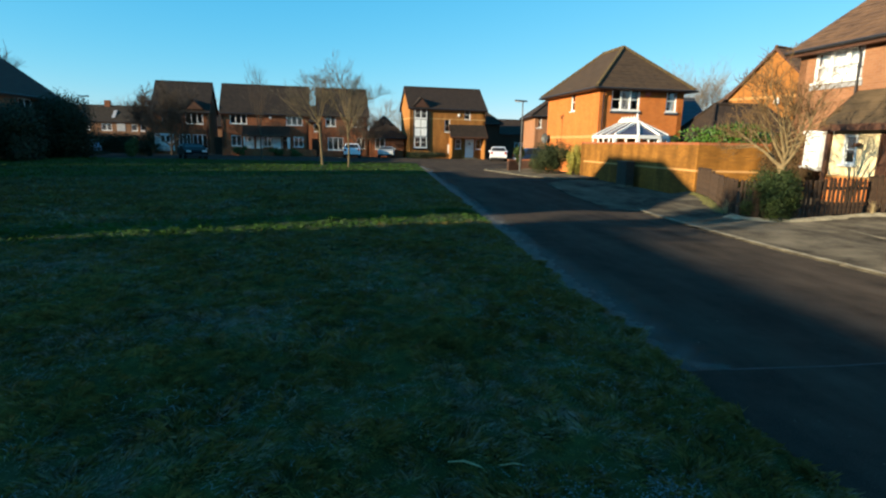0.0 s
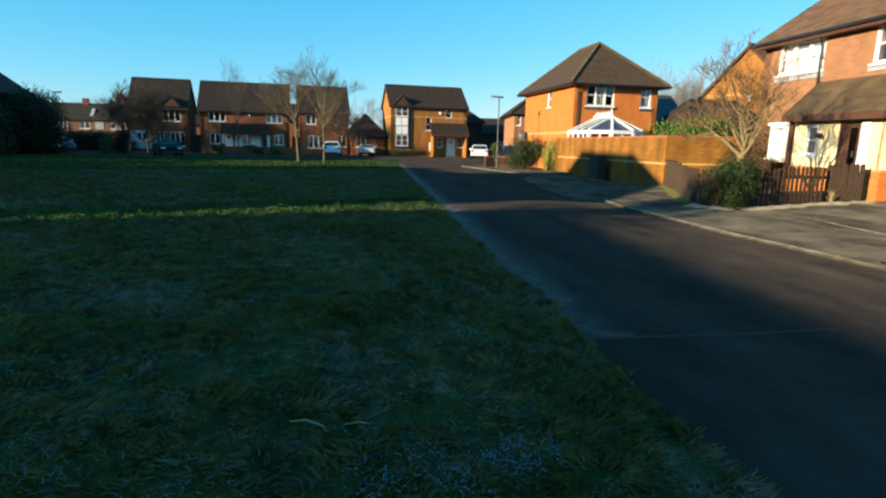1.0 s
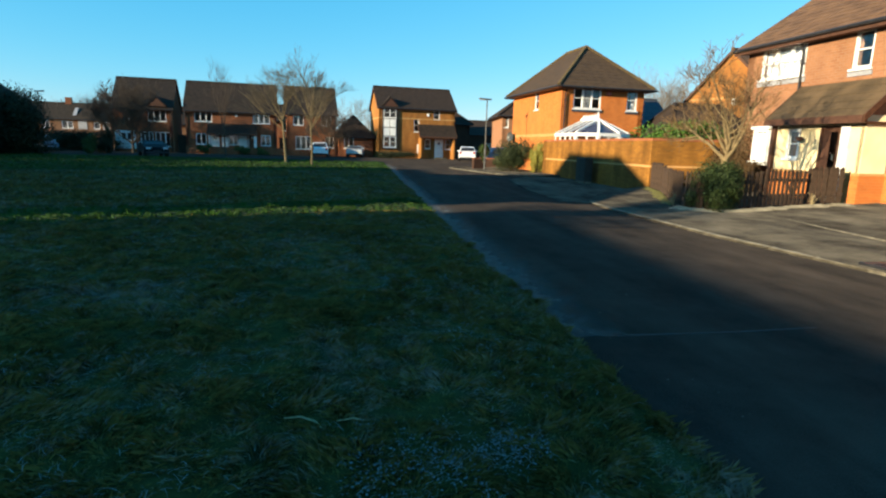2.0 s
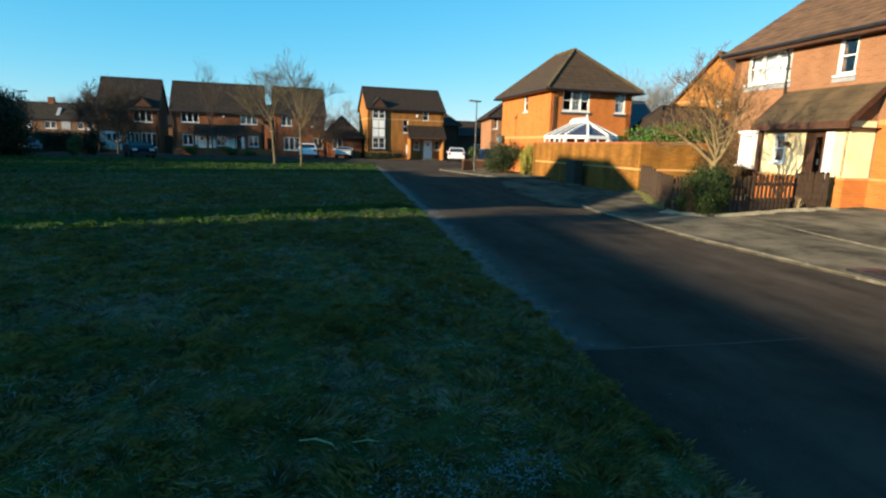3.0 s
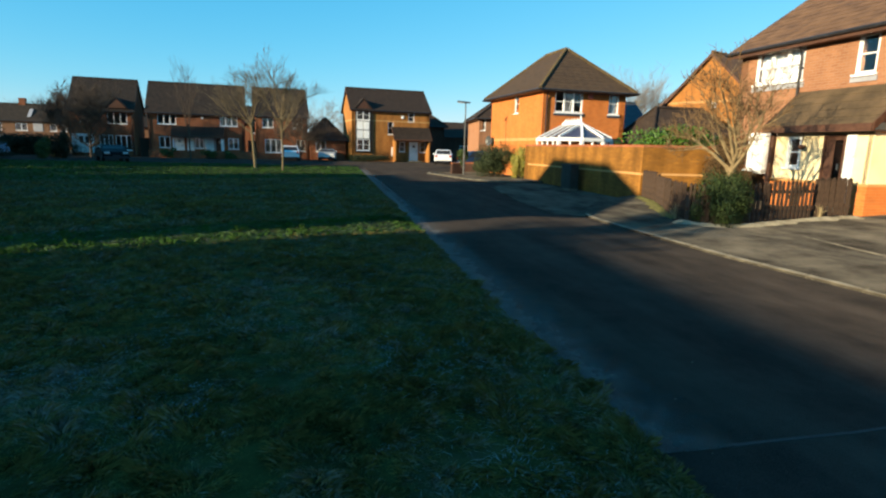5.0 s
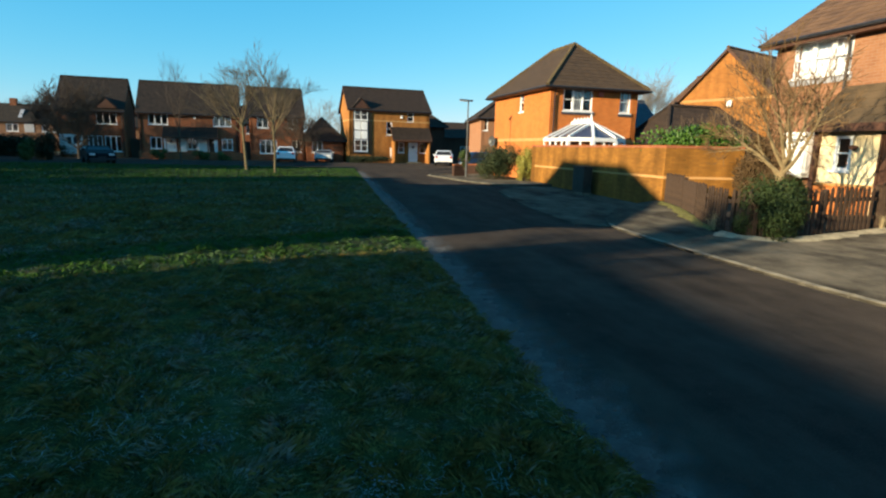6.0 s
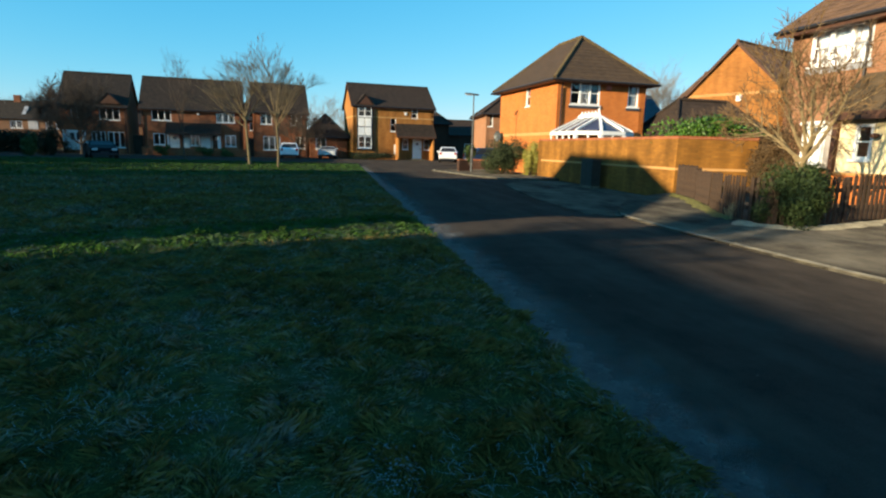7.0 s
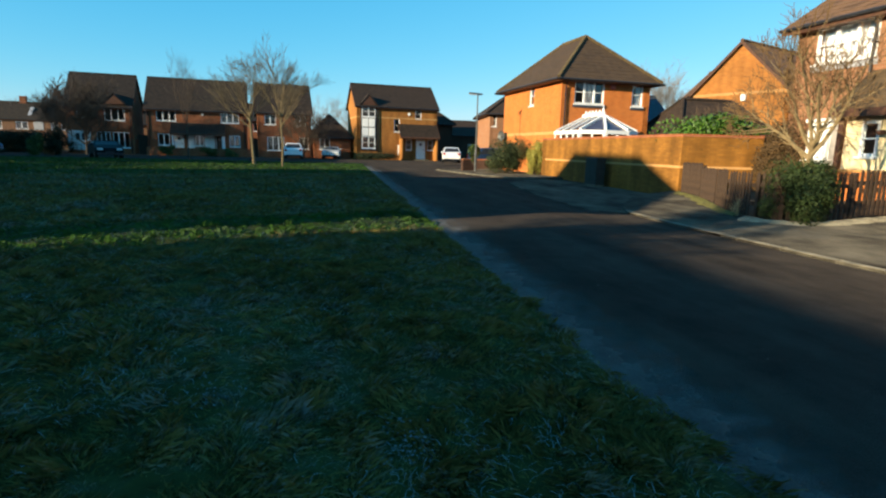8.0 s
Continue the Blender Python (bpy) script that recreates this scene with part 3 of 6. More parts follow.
def shell(parent, w, d, h, brick, front=(), left=(), right=(), back=(), gables=None, thick=0.3):
    """Four walls of a body w by d, with openings; gables: height of the gable peaks at both ends."""
    part("wall", wall_mesh(w, h, front, thick), brick, parent)
    part("wall", wall_mesh(w, h, back, thick), brick, parent, m=pose(w, d, 0, 0, 0, 180))
    g = (d / 2, gables) if gables else None
    side = wall_mesh(d, h, left, thick, g)
    part("wall", side, brick, parent, m=pose(-0.002, d, 0, 0, 0, -90))
    side = wall_mesh(d, h, right, thick, g)
    part("wall", side, brick, parent, m=pose(w + 0.002, 0, 0, 0, 0, 90))
    part("room_floor", boxes((0.3, w - 0.3, 0.3, d - 0.3, 0.02, 0.12), (0.3, w - 0.3, 0.3, d - 0.3, h * 0.5 - 0.12, h * 0.5 + 0.05), (0.3, w - 0.3, d * 0.55, d * 0.55 + 0.1, 0.12, h)), "room", parent)
    part("plinth", boxes((-0.03, w + 0.03, -0.03, d + 0.03, -0.3, 0.15)), brick, parent)


# ---- ground, road, kerbs ----
bm = bmesh.new()
bmesh.ops.create_grid(bm, x_segments=8, y_segments=8, size=900)
bmesh.ops.translate(bm, verts=bm.verts, vec=(0, 0, -0.25))
tagged(part("ground", bm, "far_ground"), "dull winter ground reaching to the horizon", "ground", kind="structure")


def ease(u):
    u = min(1.0, max(0.0, u))
    return u * u * (3 - 2 * u)


def road_height(x, y):
    """The road falls gently to its far channel along the green, and is level further on."""
    return -0.09 * ease((x - 2.6) / 2.2) * (1 - ease((y - 19) / 6))


verts, faces = [], []
xs = [-75.0, 2.6] + [2.6 + 0.22 * k for k in range(1, 11)] + [60.0]
ys = [-40.0, 19.0] + [19.0 + 0.6 * k for k in range(1, 11)] + [74.0]
for y in ys:
    verts += [(x, y, road_height(x, y)) for x in xs]
nx = len(xs)
for j in range(len(ys) - 1):
    faces += [(j * nx + i, j * nx + i + 1, (j + 1) * nx + i + 1, (j + 1) * nx + i) for i in range(nx - 1)]
tagged(mesh_from("road", verts, faces, "asphalt"), "dark asphalt estate road with worn patches", "road", kind="structure")

# the lawn: an uneven sward, a little proud of the road edge
LAWN_X0, LAWN_X1, LAWN_Y0, LAWN_Y1 = -42.0, 0.12, -14.0, 42.5


def lawn_height(x, y):
    edge = min(1.0, max(0.0, (LAWN_X1 - x) / 0.5))
    return 0.02 + edge * (0.055 + 0.03 * noise.noise((x * 0.5, y * 0.5, 0)) + 0.036 * noise.noise((x * 2.6, y * 2.6, 3)) + 0.018 * noise.noise((x * 6.1, y * 6.1, 8)))


def far_edge(x):
    return 42.5 - 2.6 * max(0.0, 1 - abs(x) / 7.0) ** 1.6


xs = np.concatenate([np.linspace(LAWN_X0, -9, 34)[:-1], np.linspace(-9, LAWN_X1, 150)])
ys = np.concatenate([np.linspace(-14, -3, 10)[:-1], np.linspace(-3, 12, 220)[:-1], np.linspace(12, LAWN_Y1, 50)])
verts, faces = [], []
for y in ys:
    for x in xs:
        wob = 0.1 * max(0.0, min(1.0, (3.2 - y) / 2)) + 0.05 * noise.noise((y * 1.3, 7.0, 0)) + 0.03 * noise.noise((y * 4.1, 2.0, 0)) if x == xs[-1] else 0
        yy = min(y, far_edge(x))
        verts.append((x + wob, yy, lawn_height(x, yy)))
nx = len(xs)
for j in range(len(ys) - 1):
    for i in range(nx - 1):
        faces.append((j * nx + i, j * nx + i + 1, (j + 1) * nx + i + 1, (j + 1) * nx + i))
lawn = tagged(mesh_from("lawn", verts, faces, "lawn"), "dark frosty mown grass green beside the road", "lawn", kind="structure")
for p in lawn.data.polygons:
    p.use_smooth = True


def pavement_height(x, y=10.0):
    """The footway rises from the kerb to the fences and gently on to the houses."""
    low = 0.085 * (1 - ease((x - 4.9) / 1.9)) * (1 - ease((y - 19) / 5))
    return 0.03 - low + 0.05 * max(0.0, x - 7.3) if x < 12 else 0.265


def raised(name, poly, mat, label, z=None, lift=0.0):
    bm = bmesh.new()
    top = [bm.verts.new((x, y, (pavement_height(x, y) if z is None else z + road_height(x, y)) + lift)) for x, y in poly]
    low = [bm.verts.new((x, y, -0.2)) for x, y in poly]
    f = bm.faces.new(top)
    bm.faces.new(low[::-1])
    for i in range(len(top)):
        j = (i + 1) % len(top)
        bm.faces.new((top[j], top[i], low[i], low[j]))
    bmesh.ops.triangulate(bm, faces=[f])
    return tagged(part(name, bm, mat), label, "pavement", kind="structure")


KERB_A = [(6.05, -9.0), (5.78, -2.0), (5.46, 2.8), (5.34, 3.9), (5.24, 4.7), (5.15, 5.5), (5.06, 6.3), (5.0, 7.0), (4.98, 8.0), (4.97, 9.2), (4.97, 10.4), (5.0, 11.6), (5.1, 12.6), (5.5, 13.5), (6.4, 14.9), (7.4, 16.3)]
KERB_B = [(6.9, 24.9), (6.2, 25.5), (5.5, 26.8), (5.1, 28.4), (4.6, 31.0), (4.15, 33.4), (4.3, 34.2), (4.9, 34.8), (6.0, 35.2)]
verts, faces = [], []
for kx, ky in KERB_A + [(9.3, 17.2)]:
    verts.append((kx, ky, -0.2))
    verts += [(x, ky, pavement_height(x, ky)) for x in sorted(max(kx + 0.02 * i, c) for i, c in enumerate((kx, 5.3, 5.7, 6.2, 6.8, 7.3, 9.6, 11.99, 16.0, 40.0)))]
for j in range(len(KERB_A)):
    faces += [(j * 11 + i, j * 11 + i + 1, (j + 1) * 11 + i + 1, (j + 1) * 11 + i) for i in range(10)]
footway = tagged(mesh_from("pavement", verts, [f[::-1] for f in faces], "pavement"), "grey asphalt footway and drive, worn, in low sun", "pavement", kind="structure")
raised("pavement", KERB_B + [(8.2, 36.0), (9.0, 30.0), (9.0, 25.2)], "pavement", "grey asphalt footway round the corner of the road")
raised("driveway", [(5.2, 12.4), (5.9, 13.9), (7.5, 16.4), (9.1, 17.1), (8.9, 25.0), (6.9, 24.7), (5.3, 22.6), (4.6, 17.0), (4.4, 13.0)], "pavement", "paler flush asphalt crossing before the brick wall", 0.012)


def kerb_line(name, line, width, top, mat, label, length=0.915, base=0.0):
    """Kerb stones laid end to end along a line, each its own piece."""
    pts = [Vector((x, y, base)) for x, y in line]
    root = empty(name, pose(*pts[0]), label, "kerb", kind="structure")
    mesh = None
    place, i, left = pts[0].copy(), 0, 0.0
    while i < len(pts) - 1:
        seg = pts[i + 1] - place
        if seg.length < 0.3:
            i += 1
            continue
        way = seg.normalized()
        run = min(length, seg.length)
        if mesh is None:
            mesh = bpy.data.meshes.new("kerb_stone")
            bm = boxes((0.004, length - 0.004, 0, width, -0.15, top), bevel=0.012)
            bm.to_mesh(mesh)
            bm.free()
            mesh.materials.append(M[mat])
        ob = new("kerb_stone", mesh)
        ob.parent = root
        ob.matrix_parent_inverse = root.matrix_basis.inverted()
        ob.matrix_basis = Matrix.LocRotScale(place, Euler((0, 0, math.atan2(way.y, way.x))), (run / length, 1, 1))
        place = place + way * run
    return root


kerb_line("kerb", KERB_A[:-2], -0.1, 0.045, "kerb", "pale concrete kerb of the footway, catching the sun", base=-0.09)
kerb_line("kerb", KERB_B[::-1], 0.13, 0.07, "kerb", "pale concrete kerb round the corner")
# the road's worn margin, dusted with grit and rime, with a ragged inner edge
verts, faces = [], []
for i in range(280):
    y = 1.45 + 37.0 * (i / 279) ** 1.4
    x0 = 0.05 - 0.4 * max(0.0, (y - 20) / 18)
    wide = 1.15 if y < 20 else 0.9
    verts += [(x0, y, 0.006), (x0 + wide * 0.5, y, 0.007), (x0 + wide, y, 0.004)]
for i in range(279):
    a = i * 3
    faces += [(a, a + 1, a + 4, a + 3), (a + 1, a + 2, a + 5, a + 4)]
tagged(mesh_from("road_margin", verts, faces, "grit"), "gritty grey road margin dusted with frost", "road", kind="structure")
raised("patch", [(0.62, 1.463), (1.6, 1.485), (2.3, 1.541), (2.42, 1.552), (2.42, 1.568), (2.3, 1.563), (1.6, 1.51), (0.62, 1.49)], "seam", "thin pale joint across the asphalt", 0.004)


kerb_line("edging", [(7.91, 9.0), (7.7, 7.79), (7.54, 6.93), (7.46, 6.19), (7.38, 5.58), (7.3, 4.4), (7.2, 2.5), (7.1, 0.0)], 0.06, 0.016, "kerb", "pale concrete edging between footway and drive", base=0.04)
# added black plate in place of a dark shadow patch on the footway
dark_plate = empty("footway_dark_plate", pose(5.72, 3.75, pavement_height(5.72)), "black barred plate standing for a dark shadow patch behind the kerb", "drain cover")
part("frame", boxes((-0.27, 0.27, -0.42, 0.42, -0.03, 0.022), bevel=0.005), "black", dark_plate)
for k in range(6):
    part("bar", boxes((-0.19, 0.19, -0.25 + k * 0.09, -0.21 + k * 0.09, 0.022, 0.03)), "black", dark_plate)


# ---- houses ----
def curtain(m, w, h, label="white curtain hanging behind a window"):
    n = max(8, int(w / 0.05))
    verts, faces = [], []
    for i in range(n + 1):
        x = w * i / n
        y = 0.03 * math.sin(i * 1.9)
        verts += [(x, y, 0), (x, y, h), (x, y + 0.01, 0), (x, y + 0.01, h)]
    for i in range(n):
        a, b = 4 * i, 4 * i + 4
        faces += [(a, b, b + 1, a + 1), (b + 2, a + 2, a + 3, b + 3), (a + 1, b + 1, b + 3, a + 3), (b, a, a + 2, b + 2)]
    ob = mesh_from("curtain", verts, faces, "curtain")
    ob.matrix_basis = m
    return tagged(ob, label, "curtain")


def holes_of(wins):
    return [(x, x + w, z, z + h) for x, z, w, h, *rest in wins]


def fit_windows(parent, wins, m=None):
    for x, z, w, h, lights, bars in wins:
        window(parent, (m or Matrix()) @ pose(x, 0, z), w, h, lights, bars, "white")


def lean_to(parent, x0, x1, y0, z0, z1, mat, posts=()):
    """A tiled porch roof along a front wall, from the eaves (y0, z0) up to the wall (0, z1)."""
    bm = bmesh.new()
    courses(bm, (x0, x1), y0, z0, 0.0, z1, 0.26)
    roof = part("porch_roof", bm, mat, parent)
    part("fascia", boxes((x0, x1, y0 - 0.03, y0, z0 - 0.16, z0 + 0.03)), "brown_wood", roof)
    for x in (x0 - 0.03, x1):
        bm = bmesh.new()
        prism(bm, [(y0, z0 - 0.16), (0, z1 - 0.16), (0, z1 + 0.03), (y0, z0 + 0.05)], x, x + 0.03)
        part("bargeboard", bm, "brown_wood", roof)
    part("soffit", boxes((x0, x1, y0, -0.002, z0 - 0.15, z0 - 0.12)), "brown_wood", roof)
    for px in posts:
        part("post", boxes((px - 0.06, px + 0.06, y0 + 0.08, y0 + 0.2, 0, z0 - 0.15)), "white", parent)
    return roof


def gable_house(m, label, w, d, eaves, ridge, brick, tile, front, left=(), right=(), pipes=(), band=None, over=0.3):
    root = empty("house", m, label, "house")
    shell(root, w, d, eaves, brick, holes_of(front), holes_of(left), holes_of(right), gables=ridge)
    gable_roof(root, w, d, eaves, ridge, tile, over)
    fit_windows(root, front)
    fit_windows(root, left, pose(-0.002, d, 0, 0, 0, -90))
    fit_windows(root, right, pose(w + 0.002, 0, 0, 0, 0, 90))
    for x in pipes:
        downpipe(root, x, -0.07, 0.1, eaves - 0.25)
    if band:
        part("brick_band", boxes((-0.02, w + 0.02, -0.018, 0.05, band, band + 0.15), (-0.02, 0.05, -0.018, d, band, band + 0.15)), "brick_band", root)
    return root


def gablet(parent, x0, x1, z0, peak, depth, mat):
    """A small tiled gable over a bay, running back into the roof."""
    bm = bmesh.new()
    xm = (x0 + x1) / 2
    for a, b in (((x0 - 0.15, z0), (xm, peak)), ((x1 + 0.15, z0), (xm, peak))):
        poly = [(a[0], -0.30, a[1]), (b[0], -0.30, b[1]), (b[0], depth, b[1]), (a[0], depth, a[1])]
        if a[0] < b[0]:
            slab(bm, [poly[0], poly[1], poly[2], poly[3]][::1], 0.06)
        else:
            slab(bm, [poly[1], poly[0], poly[3], poly[2]], 0.06)
    g = part("gablet", bm, mat, parent)
    bm = bmesh.new()
    f = [bm.verts.new(p) for p in ((x0, -0.24, z0 - 0.02), (x1, -0.24, z0 - 0.02), (xm, -0.24, peak - 0.12))]
    b = [bm.verts.new(p) for p in ((x0, depth, z0 - 0.02), (x1, depth, z0 - 0.02), (xm, depth, peak - 0.12))]
    bm.faces.new(f)
    bm.faces.new(b[::-1])
    for i in range(3):
        j = (i + 1) % 3
        bm.faces.new((f[j], f[i], b[i], b[j]))
    part("gable_face", bm, "brown_wood", g)


# house C: at the head of the road, with a white two-storey bay and a porch
C = gable_house(pose(0.15, 59.6, 0, 0, 0, 8), "buff brick detached house with brown tiled roof and tall white bay", 8.75, 6.0, 5.68, 7.95, "brick_buff", "tile_dark",
                [(4.0, 2.95, 0.6, 1.4, 1, 1), (6.3, 4.4, 0.68, 1.0, 1, 1), (5.3, 1.1, 0.66, 1.1, 1, 1), (7.7, 1.1, 0.66, 1.1, 1, 1)], pipes=(2.3,), band=4.3)
bay = part("bay_panel", boxes((0.38, 2.12, -0.14, -0.002, 0.95, 5.5)), "black", C, "dark bay surround")
window(bay, pose(0.52, -0.21, 1.17), 1.4, 1.2, 2, 1)
window(bay, pose(0.52, -0.21, 4.38), 1.4, 1.12, 2, 1)
for px in (0.54, 1.25):
    for pz in (2.44, 3.38):
        part("panel", boxes((px, px + 0.65, -0.19, -0.141, pz, pz + 0.86), bevel=0.02), "white", bay)
gablet(C, 0.4, 2.05, 5.62, 6.7, 1.4, "tile_dark")
lean_to(C, 4.42, 8.72, -1.25, 2.45, 3.8, "tile_dark")
for px in (4.55, 8.4):
    part("porch_wall", boxes((px, px + 0.15, -1.1, -0.002, 0, 2.4)), "brick_buff", C)
door(C, pose(6.45, -0.08, 0.1), 1.0, 2.1)
part("step", boxes((6.2, 7.7, -0.9, -0.05, -0.1, 0.12), bevel=0.02), "kerb", C)
part("alarm_box", boxes((5.5, 5.75, -0.09, -0.002, 4.7, 5.0), bevel=0.02), "white", C)
part("meter_box", boxes((4.4, 4.75, -0.08, -0.002, 0.5, 1.6), bevel=0.015), "white", C)

# house B: a pair under one ridge, with a shared porch roof
B = gable_house(pose(-20.4, 60.6, 0, 0, 0, 8), "red brick pair of houses with dark roof and shared porch", 9.25, 6.2, 4.75, 7.75, "brick_red", "tile_dark",
                [(0.9, 3.35, 1.75, 1.1, 3, 0), (6.85, 3.35, 1.75, 1.1, 3, 0), (0.95, 0.95, 1.05, 1.15, 2, 0), (7.6, 0.95, 1.05, 1.15, 2, 0), (4.3, 0.95, 0.9, 1.1, 2, 0)], pipes=(0.12, 9.1))
lean_to(B, 2.2, 7.25, -1.2, 2.15, 3.2, "tile_dark", posts=(2.4, 7.0))
door(B, pose(2.4, -0.06, 0.1), 0.9, 2.05)
door(B, pose(6.3, -0.06, 0.1), 0.9, 2.05, "brown_wood")
for pb in ((3.55, 4.25, -0.07, -0.002, 0.5, 2.05), (5.25, 6.2, -0.07, -0.002, 0.3, 2.05), (6.95, 7.18, -1.05, -0.002, 0.2, 2.1)):
    part("porch_panel", boxes(pb, bevel=0.015), "white", B)
part("alarm_box", boxes((5.05, 5.25, -0.09, -0.002, 4.0, 4.25), bevel=0.02), "white", B)

# house A: taller, half hidden by a bare tree
A = gable_house(pose(-27.03, 59.3, 0, 0, 0, 9), "shaded brown brick house with steep dark roof and white windows", 5.5, 6.4, 4.7, 7.75, "brick_red", "tile_dark",
                [(0.9, 3.3, 1.0, 1.0, 2, 0), (3.2, 3.2, 1.75, 1.15, 3, 0), (2.4, 0.75, 1.2, 1.35, 3, 0), (3.8, 0.6, 1.45, 1.5, 3, 0)], pipes=(5.4,))
gablet(A, 3.2, 5.0, 4.75, 5.8, 1.2, "tile_dark")
gdoor = part("garage_door", boxes((0.05, 1.95, -0.06, -0.002, 0.3, 2.15), bevel=0.02), "white_dull", A)
for gx in (0.7, 1.2):
    part("door_light", boxes((gx, gx + 0.32, -0.07, -0.061, 1.25, 1.9)), "black", gdoor)

# house D and its low side wing
D = gable_house(pose(-9.85, 60.45, 0, 0, 0, 9), "red brick house with dark roof behind bare trees", 5.35, 6.2, 4.75, 7.6, "brick_red", "tile_dark",
                [(0.7, 3.3, 1.1, 1.1, 2, 0), (3.7, 3.3, 1.1, 1.1, 2, 0), (0.9, 0.7, 1.7, 1.4, 3, 0), (4.1, 0.9, 1.0, 1.2, 2, 0)], pipes=(5.25,))
E1 = empty("garage", pose(-4.3, 60.9, 0, 0, 0, 9), "low brick side wing with hipped dark roof", "house")
shell(E1, 3.9, 5.0, 2.5, "brick_red", [(0.6, 1.7, 0.9, 2.1)])
hip_roof(E1, 3.9, 5.0, 2.5, 4.6, "tile_dark", 0.3)
fit_windows(E1, [(0.6, 0.9, 1.1, 1.2, 2, 0)])

# dark houses in the gap beyond C, the first two with shade in their brick colour
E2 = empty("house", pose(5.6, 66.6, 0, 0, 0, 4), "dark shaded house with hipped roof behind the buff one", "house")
shell(E2, 6.2, 6.0, 4.5, "brick_shaded", [(2.5, 3.7, 3.0, 4.1)])
hip_roof(E2, 6.2, 6.0, 4.5, 6.9, "tile_dark", 0.35)
fit_windows(E2, [(2.5, 3.0, 1.2, 1.1, 2, 0)])
gable_house(pose(12.6, 72.6, 0, 0, 0, 3), "shaded low house with dark roof at the end of the close", 7.0, 6.0, 3.3, 5.1, "brick_shaded", "tile_dark", [(2.5, 1.0, 1.2, 1.0, 2, 0)])
E4 = empty("house", pose(10.5, 45.0, 0, 0, 0, -6), "brown brick house beyond the orange one, partly in sun", "house")
shell(E4, 6.0, 7.0, 4.45, "brick_pink", [(0.15, 0.55, 3.2, 4.2)])
hip_roof(E4, 6.0, 7.0, 4.45, 6.7, "tile_dark", 0.35)
window(E4, pose(0.15, 0, 3.2), 0.4, 1.0, 1, 1)

gable_house(pose(-31.0, 76.0, 0, 0, 0, 8), "pale fronted house glimpsed between two roofs", 10.0, 5.0, 3.6, 5.4, "brick_pink", "tile_dark", [(2.2, 2.0, 1.2, 1.0, 2, 0), (6.2, 2.0, 1.2, 1.0, 2, 0)])
gable_house(pose(-15.5, 74.0, 0, 0, 0, 8), "shaded brick house glimpsed between the red houses", 7.0, 6.0, 4.4, 6.4, "brick_red", "tile_dark", [(3.2, 2.9, 1.2, 1.0, 2, 0)])
for fm, fw in ((pose(-21.35, 60.9, 0, 0, 0, 9), 1.0), (pose(-10.95, 62.2, 0, 0, 0, 9), 0.85)):
    tagged(part("side_gate", boxes((0, fw, 0, 0.05, 0, 1.9), (0.1, fw - 0.1, -0.02, 0, 0.3, 0.4), (0.1, fw - 0.1, -0.02, 0, 1.5, 1.6)), "fence", m=fm), "dark timber side gate between two houses", "gate", group="side gates")
# far row beyond the left side of the green
F = gable_house(pose(-68.0, 96.0, 0, 0, 0, 6), "sunlit orange terrace row with brown roofs, far off", 33.0, 7.0, 4.4, 6.95, "brick_pink", "tile_mid",
                [(3.0, 2.7, 1.8, 1.15, 2, 0), (8.5, 2.7, 1.8, 1.15, 2, 0), (14.0, 2.7, 1.2, 1.15, 2, 0), (17.0, 2.7, 1.6, 1.15, 2, 0), (21.7, 2.7, 0.9, 1.1, 1, 0), (23.1, 2.7, 0.9, 1.1, 1, 0), (27.5, 2.7, 1.8, 1.15, 2, 0)])
part("panel", boxes((19.4, 20.7, -0.06, -0.002, 2.6, 3.95), bevel=0.02), "lead", F, "pale boarded panel between windows")
part("panel", boxes((14.2, 15.2, -0.06, -0.002, 0.6, 2.0), bevel=0.02), "lead", F, "pale boarded panel beside the door")
for fx in (3.5, 16.6):
    part("chimney", boxes((fx, fx + 0.9, 3.2, 3.9, 6.4, 7.9)), "brick_red", F)
bm = bmesh.new()
prism(bm, [(0.5, 4.85), (2.2, 4.85), (2.2, 6.15), (1.9, 6.15)], 18.5, 19.0)
part("party_wall", bm, "lead", F, "pale leaded upstand between two roofs")

# house O: hipped, with the conservatory before it
O = empty("house", pose(9.68, 28.2, 0, 0, 0, 5), "orange brick detached house with brown hipped roof", "house")
OW, OD, OE, OR = 5.2, 7.8, 5.3, 7.6
o_front = [(0.74, 3.76, 1.72, 1.18, 3, 1), (4.12, 3.76, 0.66, 1.18, 1, 1)]
o_left = [(OD - 3.9, 3.84, 0.6, 1.1, 1, 1)]
shell(O, OW, OD, OE, "brick_orange", holes_of(o_front), holes_of([(x, z, w, h) for x, z, w, h, a, b in o_left]))
hip_roof(O, OW, OD, OE, OR, "tile_mid", 0.42, hips_of="ridge_moss")
fit_windows(O, o_front)
curtain(O.matrix_basis @ pose(1.3, 0.2, 3.78), 0.62, 1.1, "white net curtain behind the upstairs window")
curtain(O.matrix_basis @ pose(4.45, 0.2, 3.78), 0.28, 1.1, "white net curtain behind the narrow upstairs window")
fit_windows(O, o_left, pose(-0.002, OD, 0, 0, 0, -90))
part("brick_band", boxes((-0.02, OW + 0.02, -0.018, 0.05, 2.18, 2.34), (-0.02, 0.05, -0.018, OD, 2.18, 2.34)), "brick_band", O)
downpipe(O, 0.2, -0.07, 0.1, 4.8)
part("alarm_box", boxes((2.75, 3.05, -0.1, -0.002, 4.55, 4.85), bevel=0.03), "alarm_red", O)
part("security_light", boxes((2.6, 2.75, -0.16, -0.002, 4.9, 5.02), bevel=0.02), "black", O)
